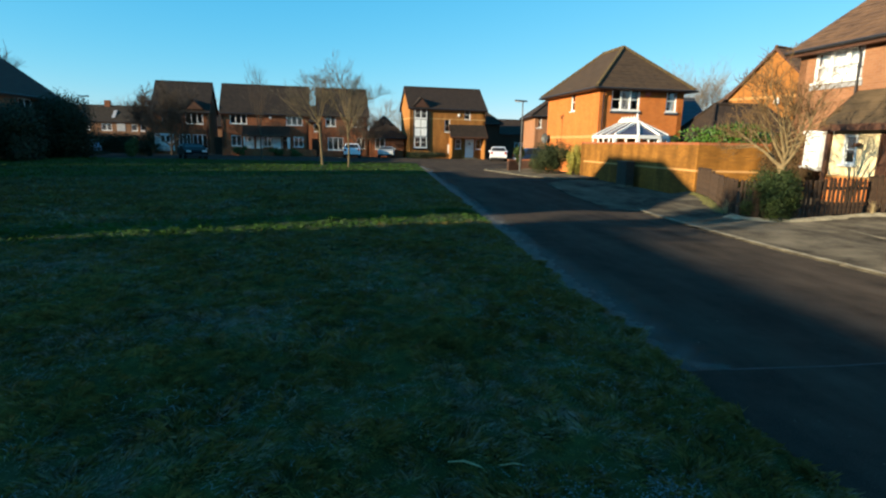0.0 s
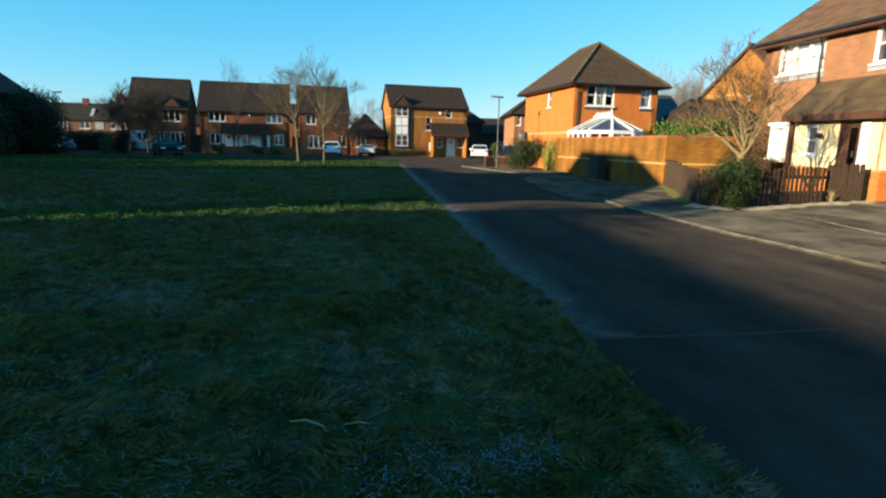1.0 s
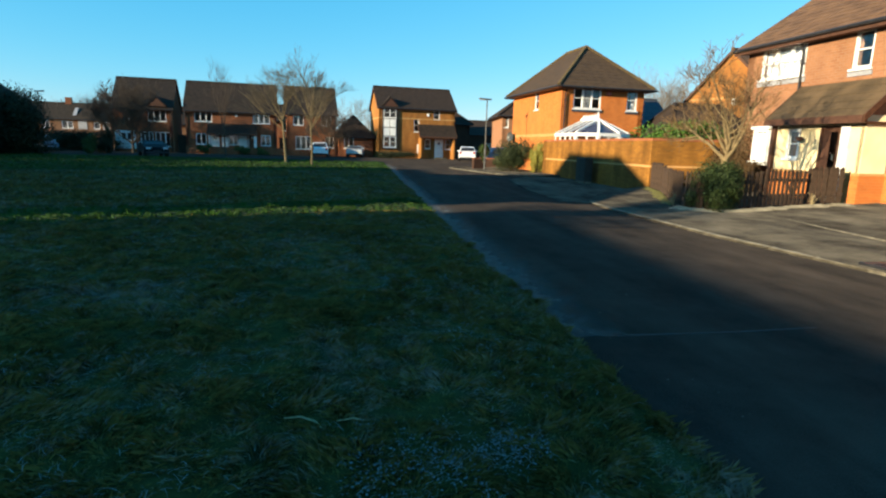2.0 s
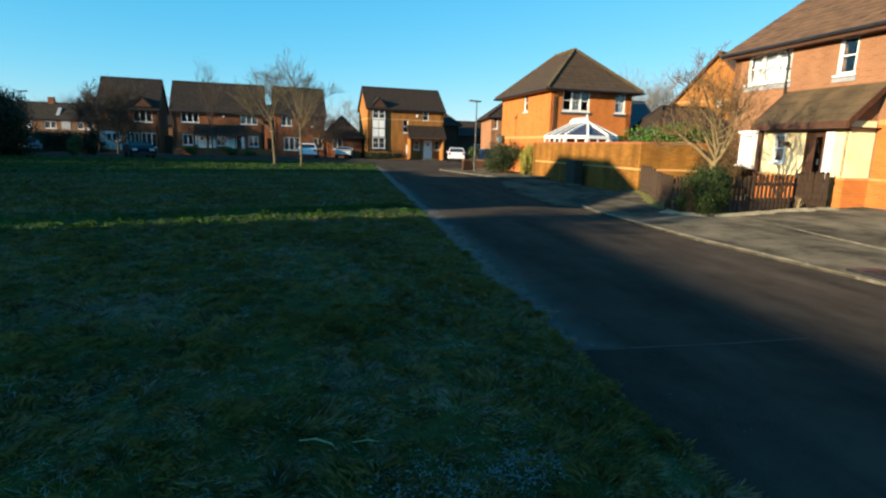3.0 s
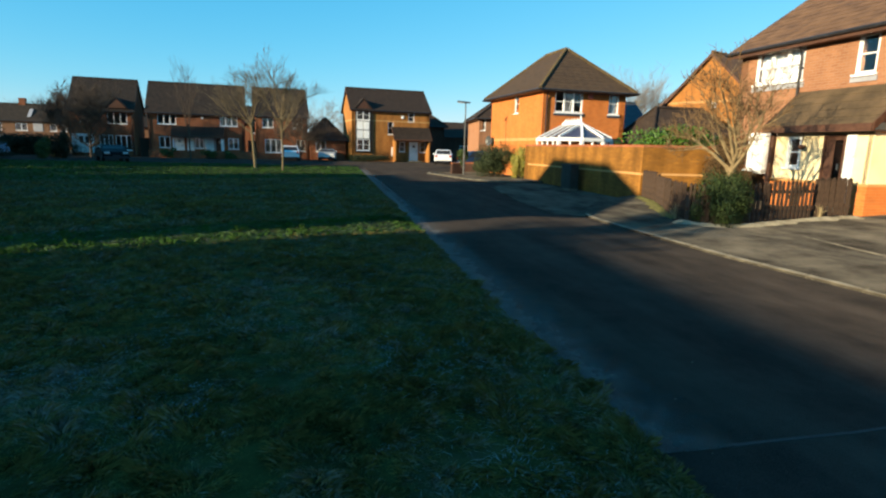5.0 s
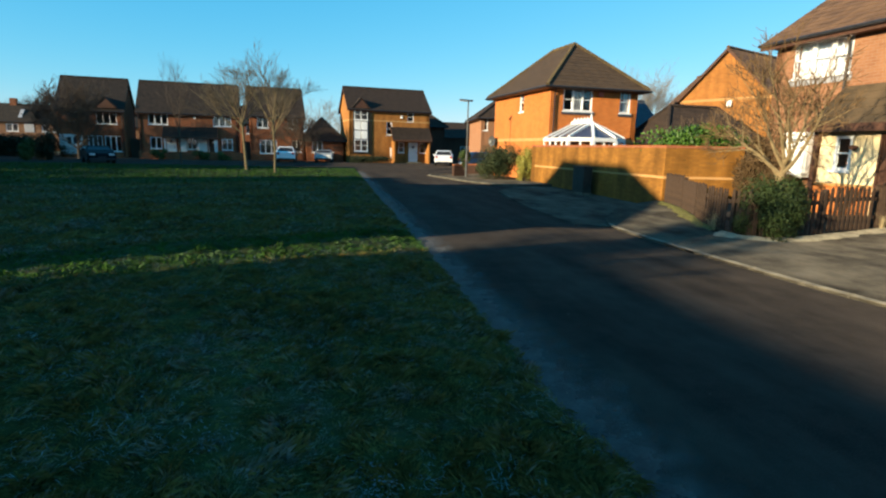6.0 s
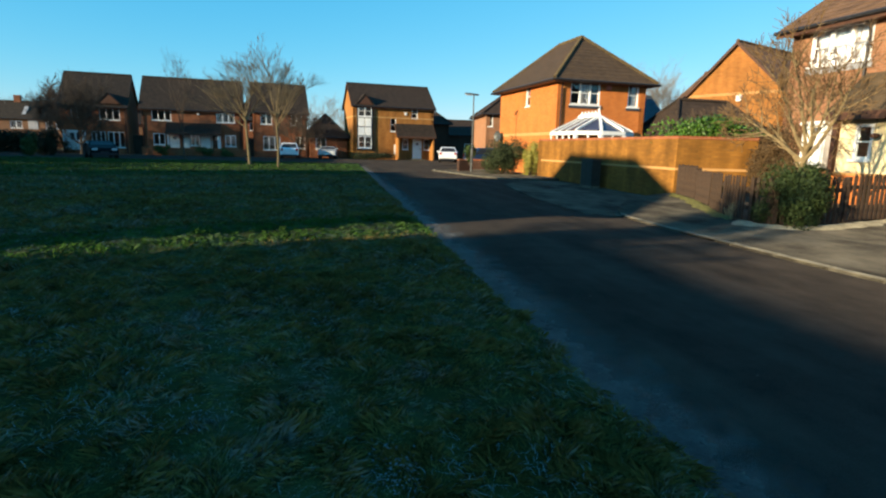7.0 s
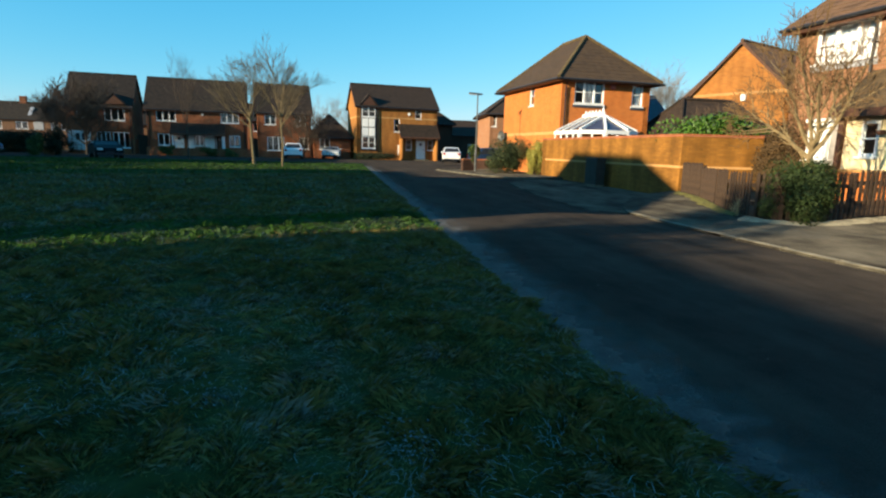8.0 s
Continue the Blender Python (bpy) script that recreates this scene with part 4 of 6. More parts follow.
for lb in ((0.66, 2.54, -0.05, -0.002, 3.58, 3.695), (4.04, 4.86, -0.05, -0.002, 3.58, 3.695)):
    part("sill_course", boxes(lb), "slate", O, "dark tiled sill course")
bm = bmesh.new()
bmesh.ops.create_uvsphere(bm, u_segments=14, v_segments=8, radius=0.34)
bmesh.ops.scale(bm, vec=(1, 0.28, 1), verts=bm.verts)
bmesh.ops.bisect_plane(bm, geom=bm.verts[:] + bm.edges[:] + bm.faces[:], plane_co=(0, 0, 0), plane_no=(0, -1, 0), clear_inner=False, clear_outer=True)
bmesh.ops.solidify(bm, geom=bm.faces[:], thickness=0.02)
tube(bm, [(0, 0.09, 0), (0.1, -0.3, -0.25)], [0.02, 0.02], 6)
tube(bm, [(0, 0.05, -0.1), (0, 0.35, -0.2)], [0.03, 0.03], 6)
part("satellite_dish", bm, "metal", O, "grey satellite dish", m=pose(-0.35, OD - 0.5, 2.2, 0, 0, -70))


def conservatory(m):
    """White framed conservatory with a three-sided front, dark glazed roof and cresting on its ridge."""
    root = empty("conservatory", m, "white framed conservatory with dark glazed roof and ridge cresting", "conservatory")
    w, d, h, top = 3.05, 3.2, 2.15, 3.05
    plan = [Vector((0, d, 0)), Vector((0, 0.7, 0)), Vector((0.92, 0, 0)), Vector((2.13, 0, 0)), Vector((w, 0.7, 0)), Vector((w, d, 0))]
    apex, back = Vector((w / 2, 1.2, top)), Vector((w / 2, d, top))

    def stick(name, a, b, wide, deep, mat="white", label=""):
        """A square-sawn bar from a to b."""
        bm = bmesh.new()
        way = (b - a).normalized()
        side = way.cross(Vector((0, 0, 1)))
        side = side.normalized() if side.length > 0.05 else Vector((1, 0, 0))
        up = side.cross(way)
        ring = []
        for p in (a, b):
            ring.append([bm.verts.new(p + side * (wide / 2 * i) + up * (deep / 2 * j)) for i, j in ((-1, -1), (1, -1), (1, 1), (-1, 1))])
        bm.faces.new(ring[0][::-1])
        bm.faces.new(ring[1])
        for i in range(4):
            bm.faces.new((ring[0][i], ring[0][(i + 1) % 4], ring[1][(i + 1) % 4], ring[1][i]))
        bmesh.ops.recalc_face_normals(bm, faces=bm.faces[:])
        return part(name, bm, mat, root, label)

    up = Vector((0, 0, 1))
    for i, (a, b) in enumerate(zip(plan, plan[1:])):
        n = (b - a).length
        stick("dwarf_wall", a + up * 0.3, b + up * 0.3, 0.2, 0.6, "brick_orange")
        beam = h + 0.085 + 0.002 * i
        stick("eaves_beam", a + up * beam, b + up * beam, 0.17, 0.17)
        posts = 4 if i in (0, 4) else 1
        for k in range(posts):
            p = a.lerp(b, (k + (0 if i in (0, 4) else 0.5)) / posts)
            stick("mullion", p + up * 0.6, p + up * h, 0.07, 0.07)
        if i:
            stick("corner_post", a + up * 0.6, a + up * h, 0.16, 0.16)
        p = stick("pane", a.lerp(b, 0.04) + up * 1.4, a.lerp(b, 0.96) + up * 1.4, 0.012, 1.5, "glass")
        p.visible_shadow = False
    eaves = [p + up * (h + 0.17) for p in plan]
    roof = bmesh.new()
    for face in ((eaves[0], eaves[1], apex, back), (eaves[1], eaves[2], apex), (eaves[2], eaves[3], apex), (eaves[3], eaves[4], apex), (eaves[4], eaves[5], back, apex)):
        slab(roof, list(face), 0.03)
    part("roof", roof, "roof_glass", root)
    for e in eaves[1:5]:
        stick("hip_bar", e + up * 0.04, apex + up * 0.04, 0.12, 0.09)
    for k in (0.02, 0.3, 0.62):
        stick("glazing_bar", eaves[0].lerp(eaves[1], k) + up * 0.03, back.lerp(apex, k) + up * 0.03, 0.07, 0.06)
        stick("glazing_bar", eaves[5].lerp(eaves[4], k) + up * 0.03, back.lerp(apex, k) + up * 0.03, 0.07, 0.06)
    stick("ridge_bar", apex + up * 0.06, back + up * 0.06, 0.14, 0.12)
    bm = bmesh.new()
    box(bm, w / 2 - 0.03, w / 2 + 0.03, 1.2, d, top + 0.1, top + 0.17)
    for i in range(6):
        y = 1.2 + i * 0.32
        prism(bm, [(y, top + 0.17), (y + 0.22, top + 0.17), (y + 0.11, top + 0.33 + (0.14 if i == 0 else 0))], w / 2 - 0.02, w / 2 + 0.02)
    part("cresting", bm, "white", root)
    return root


conservatory(pose(9.72, 24.92, 0, 0, 0, 5))

# house G: gabled orange house behind the garden wall
G = empty("house", pose(20.58, 33.40, 0, 0, 0, -67), "orange brick gabled house behind the garden wall", "house")
GW, GD, GE, GR = 5.9, 8.0, 5.05, 7.9
part("wall", wall_mesh(GW, GE, [], 0.3, (GW / 2, GR)), "brick_buff", G)
part("wall", wall_mesh(GW, GE, [], 0.3, (GW / 2, GR)), "brick_buff", G, m=pose(GW, GD, 0, 0, 0, 180))
part("wall", wall_mesh(GD, GE, [], 0.3), "brick_buff", G, m=pose(0, GD, 0, 0, 0, -90))
part("wall", wall_mesh(GD, GE, [], 0.3), "brick_buff", G, m=pose(GW, 0, 0, 0, 0, 90))
roof_root = empty("roof_frame", pose(0, GD, 0, 0, 0, -90), "", "")
roof_root.parent = G
gable_roof(roof_root, GD, GW, GE, GR, "tile_brown", 0.35, 0.25)
for o in list(roof_root.children):
    o.parent = G
    o.matrix_basis = pose(0, GD, 0, 0, 0, -90)
bpy.data.objects.remove(roof_root)
part("brick_band", boxes((0.0, GW, -0.02, 0.05, 4.88, 5.04)), "brick_band", G)
part("wall_lamp", boxes((3.2, 3.5, -0.2, -0.002, 4.5, 4.88), bevel=0.05), "white", G)
gable_house(pose(24.5, 40.8, 0, 0, 0, -86), "brown roofed house standing behind the gabled one", 5.0, 5.4, 5.3, 7.7, "brick_buff", "tile_brown", [])
gable_house(pose(16.6, 35.5, 0, 0, 0, 4), "low garage with dark slate roof between the houses", 4.4, 5.0, 3.3, 5.35, "brick_red", "slate", [])
GB = empty("garage", pose(15.5, 26.5, 0, 0, 0, 4), "low garage with hipped brown roof behind the hedge", "garage")
shell(GB, 5.7, 3.6, 2.5, "brick_buff")
hip_roof(GB, 5.7, 3.6, 2.5, 4.2, "tile_dark", 0.3, 1.3)

# house R: the near house across the road
RM = pose(11.79, 15.65, 0.2, 0, 0, -86.6)
R = empty("house", RM, "orange brick house with cream rendered porch and brown roof", "house")
RW, RD, RE, RR = 9.2, 8.4, 4.95, 7.75
r_front = [(0.62, 3.68, 1.78, 0.98, 3, 1), (3.97, 3.62, 0.58, 1.02, 1, 1), (1.15, 1.02, 0.5, 1.0, 1, 1)]
shell(R, RW, RD, RE, "brick_pink", holes_of(r_front), gables=RR)
gable_roof(R, RW, RD, RE, RR, "tile_brown", 0.32, 0.3)
fit_windows(R, r_front[:2])
for ab in ((0.55, 2.47, -0.03, 0.0, 3.46, 3.6), (3.9, 4.62, -0.03, 0.0, 3.42, 3.54)):
    part("apron", boxes(ab), "lead", R)
curtain(RM @ pose(0.68, 0.2, 3.72), 1.66, 0.9, "white curtain drawn behind the upstairs window")
rb = part("bay_window", boxes((1.1, 1.78, -0.42, -0.002, 0.9, 1.02)), "white", R)
part("bay_roof", boxes((1.05, 1.83, -0.47, -0.002, 2.04, 2.14), bevel=0.02), "white", rb)
window(rb, pose(1.12, -0.43, 1.02), 0.64, 1.02, 1, 1)
for cx in (1.1, 1.72):
    part("bay_cheek", boxes((cx, cx + 0.06, -0.34, -0.002, 1.02, 2.04)), "white", rb)
curtain(RM @ pose(1.18, -0.2, 1.04), 0.52, 0.98, "white curtain behind the ground floor bay")
lean_to(R, 2.4, 5.6, -1.15, 2.25, 3.3, "tile_moss")
# porch under the lean-to: rendered front on a brick plinth, with a small window and the door
p_holes = [(0.4, 0.85, 1.15, 2.0), (1.5, 2.42, 0.15, 2.05)]
part("porch_front", wall_mesh(2.8, 2.2, p_holes, 0.12), "render", R, m=pose(2.6, -0.82, 0))
window(R, pose(2.6 + 0.4, -0.85, 1.15), 0.45, 0.85, 1, 1)
rdoor = door(R, pose(2.6 + 1.5, -0.84, 0.15), 0.66, 1.9, "brown_wood", False)
rdoor.data.materials[0] = M["brown_wood"]
part("door_light", boxes((0.34, 0.54, 0.024, 0.04, 0.25, 1.74)), "dark_glass", rdoor, "narrow glazed strip of the door")
part("door_jamb", boxes((4.77, 5.02, -0.87, -0.72, 0.15, 2.04), bevel=0.01), "white", R, "broad white door jamb panel")
part("post", boxes((2.44, 2.57, -0.92, -0.79, -0.2, 2.1), bevel=0.01), "brown_wood", R)
for pb in ((2.58, 4.09, -0.86, -0.6, -0.3, 0.76), (5.04, 5.46, -0.86, -0.6, -0.3, 0.76)):
    part("plinth", boxes(pb), "brick_orange", R)
    part("brick_band", boxes((pb[0], pb[1] + 0.02, -0.87, -0.6, 0.762, 0.82)), "brick_band", R)
bm = bmesh.new()
prism(bm, [(-0.82, 0), (0.0, 0), (0.0, 3.2), (-0.82, 2.43)], 5.3, 5.42)
part("porch_end", bm, "brick_pink", R)
part("render_panel", boxes((5.422, 5.45, -0.84, -0.035, 0.62, 2.3)), "render", R)
part("plinth", boxes((5.41, 5.48, -0.858, 0.0, -0.3, 0.76)), "brick_orange", R)
part("brick_band", boxes((5.41, 5.49, -0.872, 0.0, 0.762, 0.822)), "brick_band", R)
part("plinth", boxes((5.49, 9.2, -0.06, -0.002, -0.3, 0.76)), "brick_orange", R)
part("lower_wall", boxes((5.49, 9.2, -0.03, -0.002, 0.764, 2.2)), "brick_orange", R)
part("brick_band", boxes((5.49, 9.2, -0.035, -0.002, 2.202, 2.34), (5.49, 9.2, -0.066, -0.031, 0.762, 0.822)), "brick_band", R)
downpipe(R, 2.35, -0.07, 0.0, 4.6)

# four unseen houses on the hidden side, placed for the shadows over the green
for hm, hw, hd, hr, kind in ((pose(-14.74, 3.65, 0, 0, 0, 90), 12.3, 7.6, 8.09, "hip"), (pose(-21.5, -32.0, 0, 0, 0, 90), 28.9, 7.0, 6.95, "gable"), (pose(-25.5, 9.0, 0, 0, 0, 90), 7.5, 7.6, 7.9, "gable"), (pose(-27.5, 27.3, 0, 0, 0, 90), 4.1, 7.6, 7.9, "gable")):
    if kind == "hip":
        h = empty("house", hm, "red brick house with hipped brown roof beside the green", "house")
        shell(h, hw, hd, 5.14, "brick_red", [(1.5, 3.0, 3.3, 4.5), (6.5, 8.0, 3.3, 4.5), (10, 11.5, 3.3, 4.5)])
        hip_roof(h, hw, hd, 5.14, hr, "tile_brown", 0.3, 2.6, run2=4.6)
        fit_windows(h, [(1.5, 3.3, 1.5, 1.2, 2, 0), (6.5, 3.3, 1.5, 1.2, 2, 0), (10, 3.3, 1.5, 1.2, 2, 0)])
    else:
        gable_house(hm, "unseen red brick terrace house with brown roof, placed for its shadow", hw, hd, 5.0, hr, "brick_red", "tile_brown", [(1.5, 3.3, 1.5, 1.2, 2, 0), (hw - 3, 3.3, 1.5, 1.2, 2, 0)])
gable_house(pose(-27.7, 33.2, 0, 0, 0, 90), "dark shaded house with gabled roof at the edge of the green", 10.8, 8.4, 4.6, 7.6, "brick_red", "tile_dark", [(1.2, 3.0, 1.4, 1.2, 2, 0), (6.0, 3.0, 1.4, 1.2, 2, 0)])


# ---- garden walls, fence, lamp, cabinet ----
def brick_wall(line, h, label, mat="brick_wall", band=True):
    root = empty("garden_wall", pose(*line[0], 0), label, "wall", kind="structure")
    for (x0, y0), (x1, y1) in zip(line, line[1:]):
        n = math.hypot(x1 - x0, y1 - y0)
        m = pose(x0 - line[0][0], y0 - line[0][1], 0, 0, 0, math.degrees(math.atan2(y1 - y0, x1 - x0)))
        part("wall", boxes((0, n, 0, 0.215, -0.2, h - 0.09)), mat, root, m=m)
        part("coping", boxes((-0.01, n + 0.01, -0.012, 0.227, h - 0.088, h), bevel=0.012), "brick_red", root, "brick on edge coping", m=m)
        if band:
            part("brick_band", boxes((-0.002, n + 0.002, -0.014, 0.05, 0.86, 0.94)), "brick_band", root, m=m)
    return root


brick_wall([(8.68, 27.28), (9.18, 16.84), (11.75, 16.45)], 1.93, "weathered orange brick garden wall with a paler band")
brick_wall([(8.68, 27.28), (9.6, 28.0)], 1.93, "orange brick garden wall return", band=False)
brick_wall([(-19.6, 57.6), (-10.0, 58.6)], 0.75, "low red brick front garden wall", "brick_red", False)
# the stub's shadowed face is carried by its darkened brick
brick_wall([(5.72, 33.05), (6.45, 33.3)], 0.75, "low brick wall stub by the lamp post, darkened for shade", "brick_shaded", False)
brick_wall([(6.9, 36.2), (9.0, 35.8)], 0.7, "low dark brick wall before the side drive", "brick_shaded", False)
bm = bmesh.new()
for i in range(14):
    box(bm, i * 0.15, i * 0.15 + 0.145, 0, 0.02 + 0.006 * (i % 2), 0.1, 1.95)
box(bm, 0, 2.1, 0.03, 0.08, 0.5, 0.6)
box(bm, 0, 2.1, 0.03, 0.08, 1.5, 1.6)
tagged(part("fence_panel", bm, "fence", m=pose(11.76, 16.62, 0.05, 0, 0, 8)), "dark brown close-boarded timber fence panel", "fence", kind="structure")


def picket_fence(line, h, label, gap=0.105, w=0.075):
    """Pickets with pointed tops on two rails, each picket its own piece."""
    root = empty("picket_fence", pose(*line[0], 0), label, "fence")
    me = bpy.data.meshes.new("picket")
    bm = bmesh.new()
    poly = [(-w / 2, 0.03), (w / 2, 0.03), (w / 2, h - 0.05), (0, h), (-w / 2, h - 0.05)]
    a = [bm.verts.new((x, -0.011, z)) for x, z in poly]
    b = [bm.verts.new((x, 0.011, z)) for x, z in poly]
    bm.faces.new(a)
    bm.faces.new(b[::-1])
    for i in range(5):
        j = (i + 1) % 5
        bm.faces.new((a[j], a[i], b[i], b[j]))
    bmesh.ops.recalc_face_normals(bm, faces=bm.faces[:])
    bm.to_mesh(me)
    bm.free()
    me.materials.append(M["fence"])
    rng = random.Random(4)
    for (x0, y0), (x1, y1) in zip(line, line[1:]):
        n = math.hypot(x1 - x0, y1 - y0)
        ang = math.degrees(math.atan2(y1 - y0, x1 - x0))
        ox, oy = x0 - line[0][0], y0 - line[0][1]
        base = pavement_height((x0 + x1) / 2)
        m = pose(ox, oy, base, 0, 0, ang)
        for z in (0.25, h - 0.3):
            part("rail", boxes((0, n, 0.012, 0.055, z, z + 0.08)), "fence", root, m=m)
        for k in range(int(n / 1.6) + 1):
            part("post", boxes((k * 1.6 - 0.04, k * 1.6 + 0.04, 0.056, 0.13, -0.1, h - 0.06)), "fence", root, m=m)
        for k in range(int(n / gap)):
            ob = new("picket", me)
            ob.parent = root
            ob.matrix_basis = m @ pose((k + 0.5) * gap, 0, rng.uniform(-0.015, 0.015), 0, rng.uniform(-1.2, 1.2), 0)
    return root


picket_fence([(9.1, 16.55), (8.62, 14.95)], 0.95, "taller dark weathered fence panel of close boards", 0.098, 0.094)
picket_fence([(8.6, 14.9), (7.9, 13.35)], 0.87, "low dark weathered fence run of close boards", 0.098, 0.094)
picket_fence([(7.88, 13.3), (7.35, 12.2), (6.92, 10.9)], 0.92, "dark weathered open picket fence along the footway", 0.16, 0.08)
picket_fence([(6.92, 10.85), (6.95, 10.25), (7.6, 10.02), (8.6, 10.12), (10.05, 10.36)], 0.94, "dark weathered picket fence round the front garden", 0.138, 0.078)
gate = picket_fence([(10.15, 10.38), (10.98, 10.22)], 0.98, "taller dark wooden picket gate beside the porch", 0.135, 0.115)
gate.name = "garden_gate"
gate["category"] = "gate"


def verge(line, width, high, mat, label, seed):
    """A low ragged bank along the foot of a fence."""
    pts = [Vector((x, y, 0)) for x, y in line]
    verts, faces = [], []
    for a, b in zip(pts, pts[1:]):
        n = max(2, int((b - a).length / 0.12))
        side = Vector((b.y - a.y, a.x - b.x, 0)).normalized()
        for k in range(n):
            p = a.lerp(b, k / n)
            r = 0.6 + 0.9 * (0.5 + noise.noise((p.x * 2.1, p.y * 2.1, seed)))
            z = pavement_height(p.x)
            for u, h in ((-0.1, 0.6), (0.25, 1.0), (0.65, 0.55), (1.0, -0.1)):
                q = p + side * (width * r * u)
                verts.append((q.x, q.y, z + high * h * (0.7 + 0.6 * noise.noise((q.x * 5, q.y * 5, seed)))))
    for i in range(len(verts) // 4 - 1):
        for k in range(3):
            c = i * 4 + k
            faces.append((c, c + 4, c + 5, c + 1))
    ob = tagged(mesh_from("verge", verts, faces, mat), label, "verge", kind="structure")
    for p in ob.data.polygons:
        p.use_smooth = True


verge([(6.84, 11.0), (6.86, 10.2), (7.55, 9.92), (8.6, 10.02), (10.1, 10.24), (10.98, 10.14)][::-1], -0.36, 0.06, "sand", "sandy pale verge at the foot of the fence", 3.0)
verge([(9.02, 16.5), (8.5, 14.72), (7.3, 12.22), (6.86, 10.95)], 0.24, 0.06, "weeds", "weedy strip at the foot of the fence", 5.0)
raised("garden_bed", [(7.0, 11.0), (7.02, 10.35), (7.6, 10.1), (8.6, 10.2), (10.6, 10.5), (10.95, 12.0), (11.75, 15.5), (11.7, 16.4), (9.2, 16.7), (8.7, 14.6), (7.5, 12.1)], "soil", "bare soil of the small front garden", lift=0.02)

lamp = empty("street_lamp", pose(6.2, 31.9, 0.06), "grey steel street lamp with a flat arm head", "street lamp")
bm = bmesh.new()
tube(bm, [(0, 0, -1.8), (0, 0, 1.3), (0, 0, 1.36)], [0.075, 0.075, 0.045], 10)
tube(bm, [(0, 0, 1.36), (0, 0, 4.28)], [0.045, 0.036], 10)
part("pole", bm, "metal", lamp)
bm = bmesh.new()
box(bm, -0.75, 0.05, -0.09, 0.09, 4.27, 4.36, bevel=0.03)
part("lamp_head", bm, "metal", lamp, m=pose(0, 0, 0, 0, 3, 0))
part("lens", boxes((-0.7, -0.3, -0.07, 0.07, 4.24, 4.272), bevel=0.01), "lamp_lens", lamp, m=pose(0, 0, 0, 0, 3, 0))
part("access_door", boxes((-0.04, 0.04, -0.082, -0.07, 0.5, 1.0)), "metal", lamp)

copy_thing(lamp, pose(-29.3, 50.6, 0.85, 0, 0, 180))

cab = empty("utility_cabinet", pose(8.45, 21.3, 0.0, 0, 0, -87), "dark green steel utility cabinet before the wall", "cabinet")
part("body", boxes((-0.45, 0.45, -0.17, 0.2, 0.05, 1.05), bevel=0.015), "dark_green", cab)
part("door", boxes((-0.42, -0.005, -0.185, -0.172, 0.12, 0.98), bevel=0.004), "dark_green", cab)
part("door", boxes((0.005, 0.42, -0.185, -0.172, 0.12, 0.98), bevel=0.004), "dark_green", cab)
part("cap", boxes((-0.48, 0.48, -0.21, 0.23, 1.052, 1.09), bevel=0.012), "dark_green", cab)
part("plinth", boxes((-0.47, 0.47, -0.19, 0.22, -0.05, 0.05)), "kerb", cab)


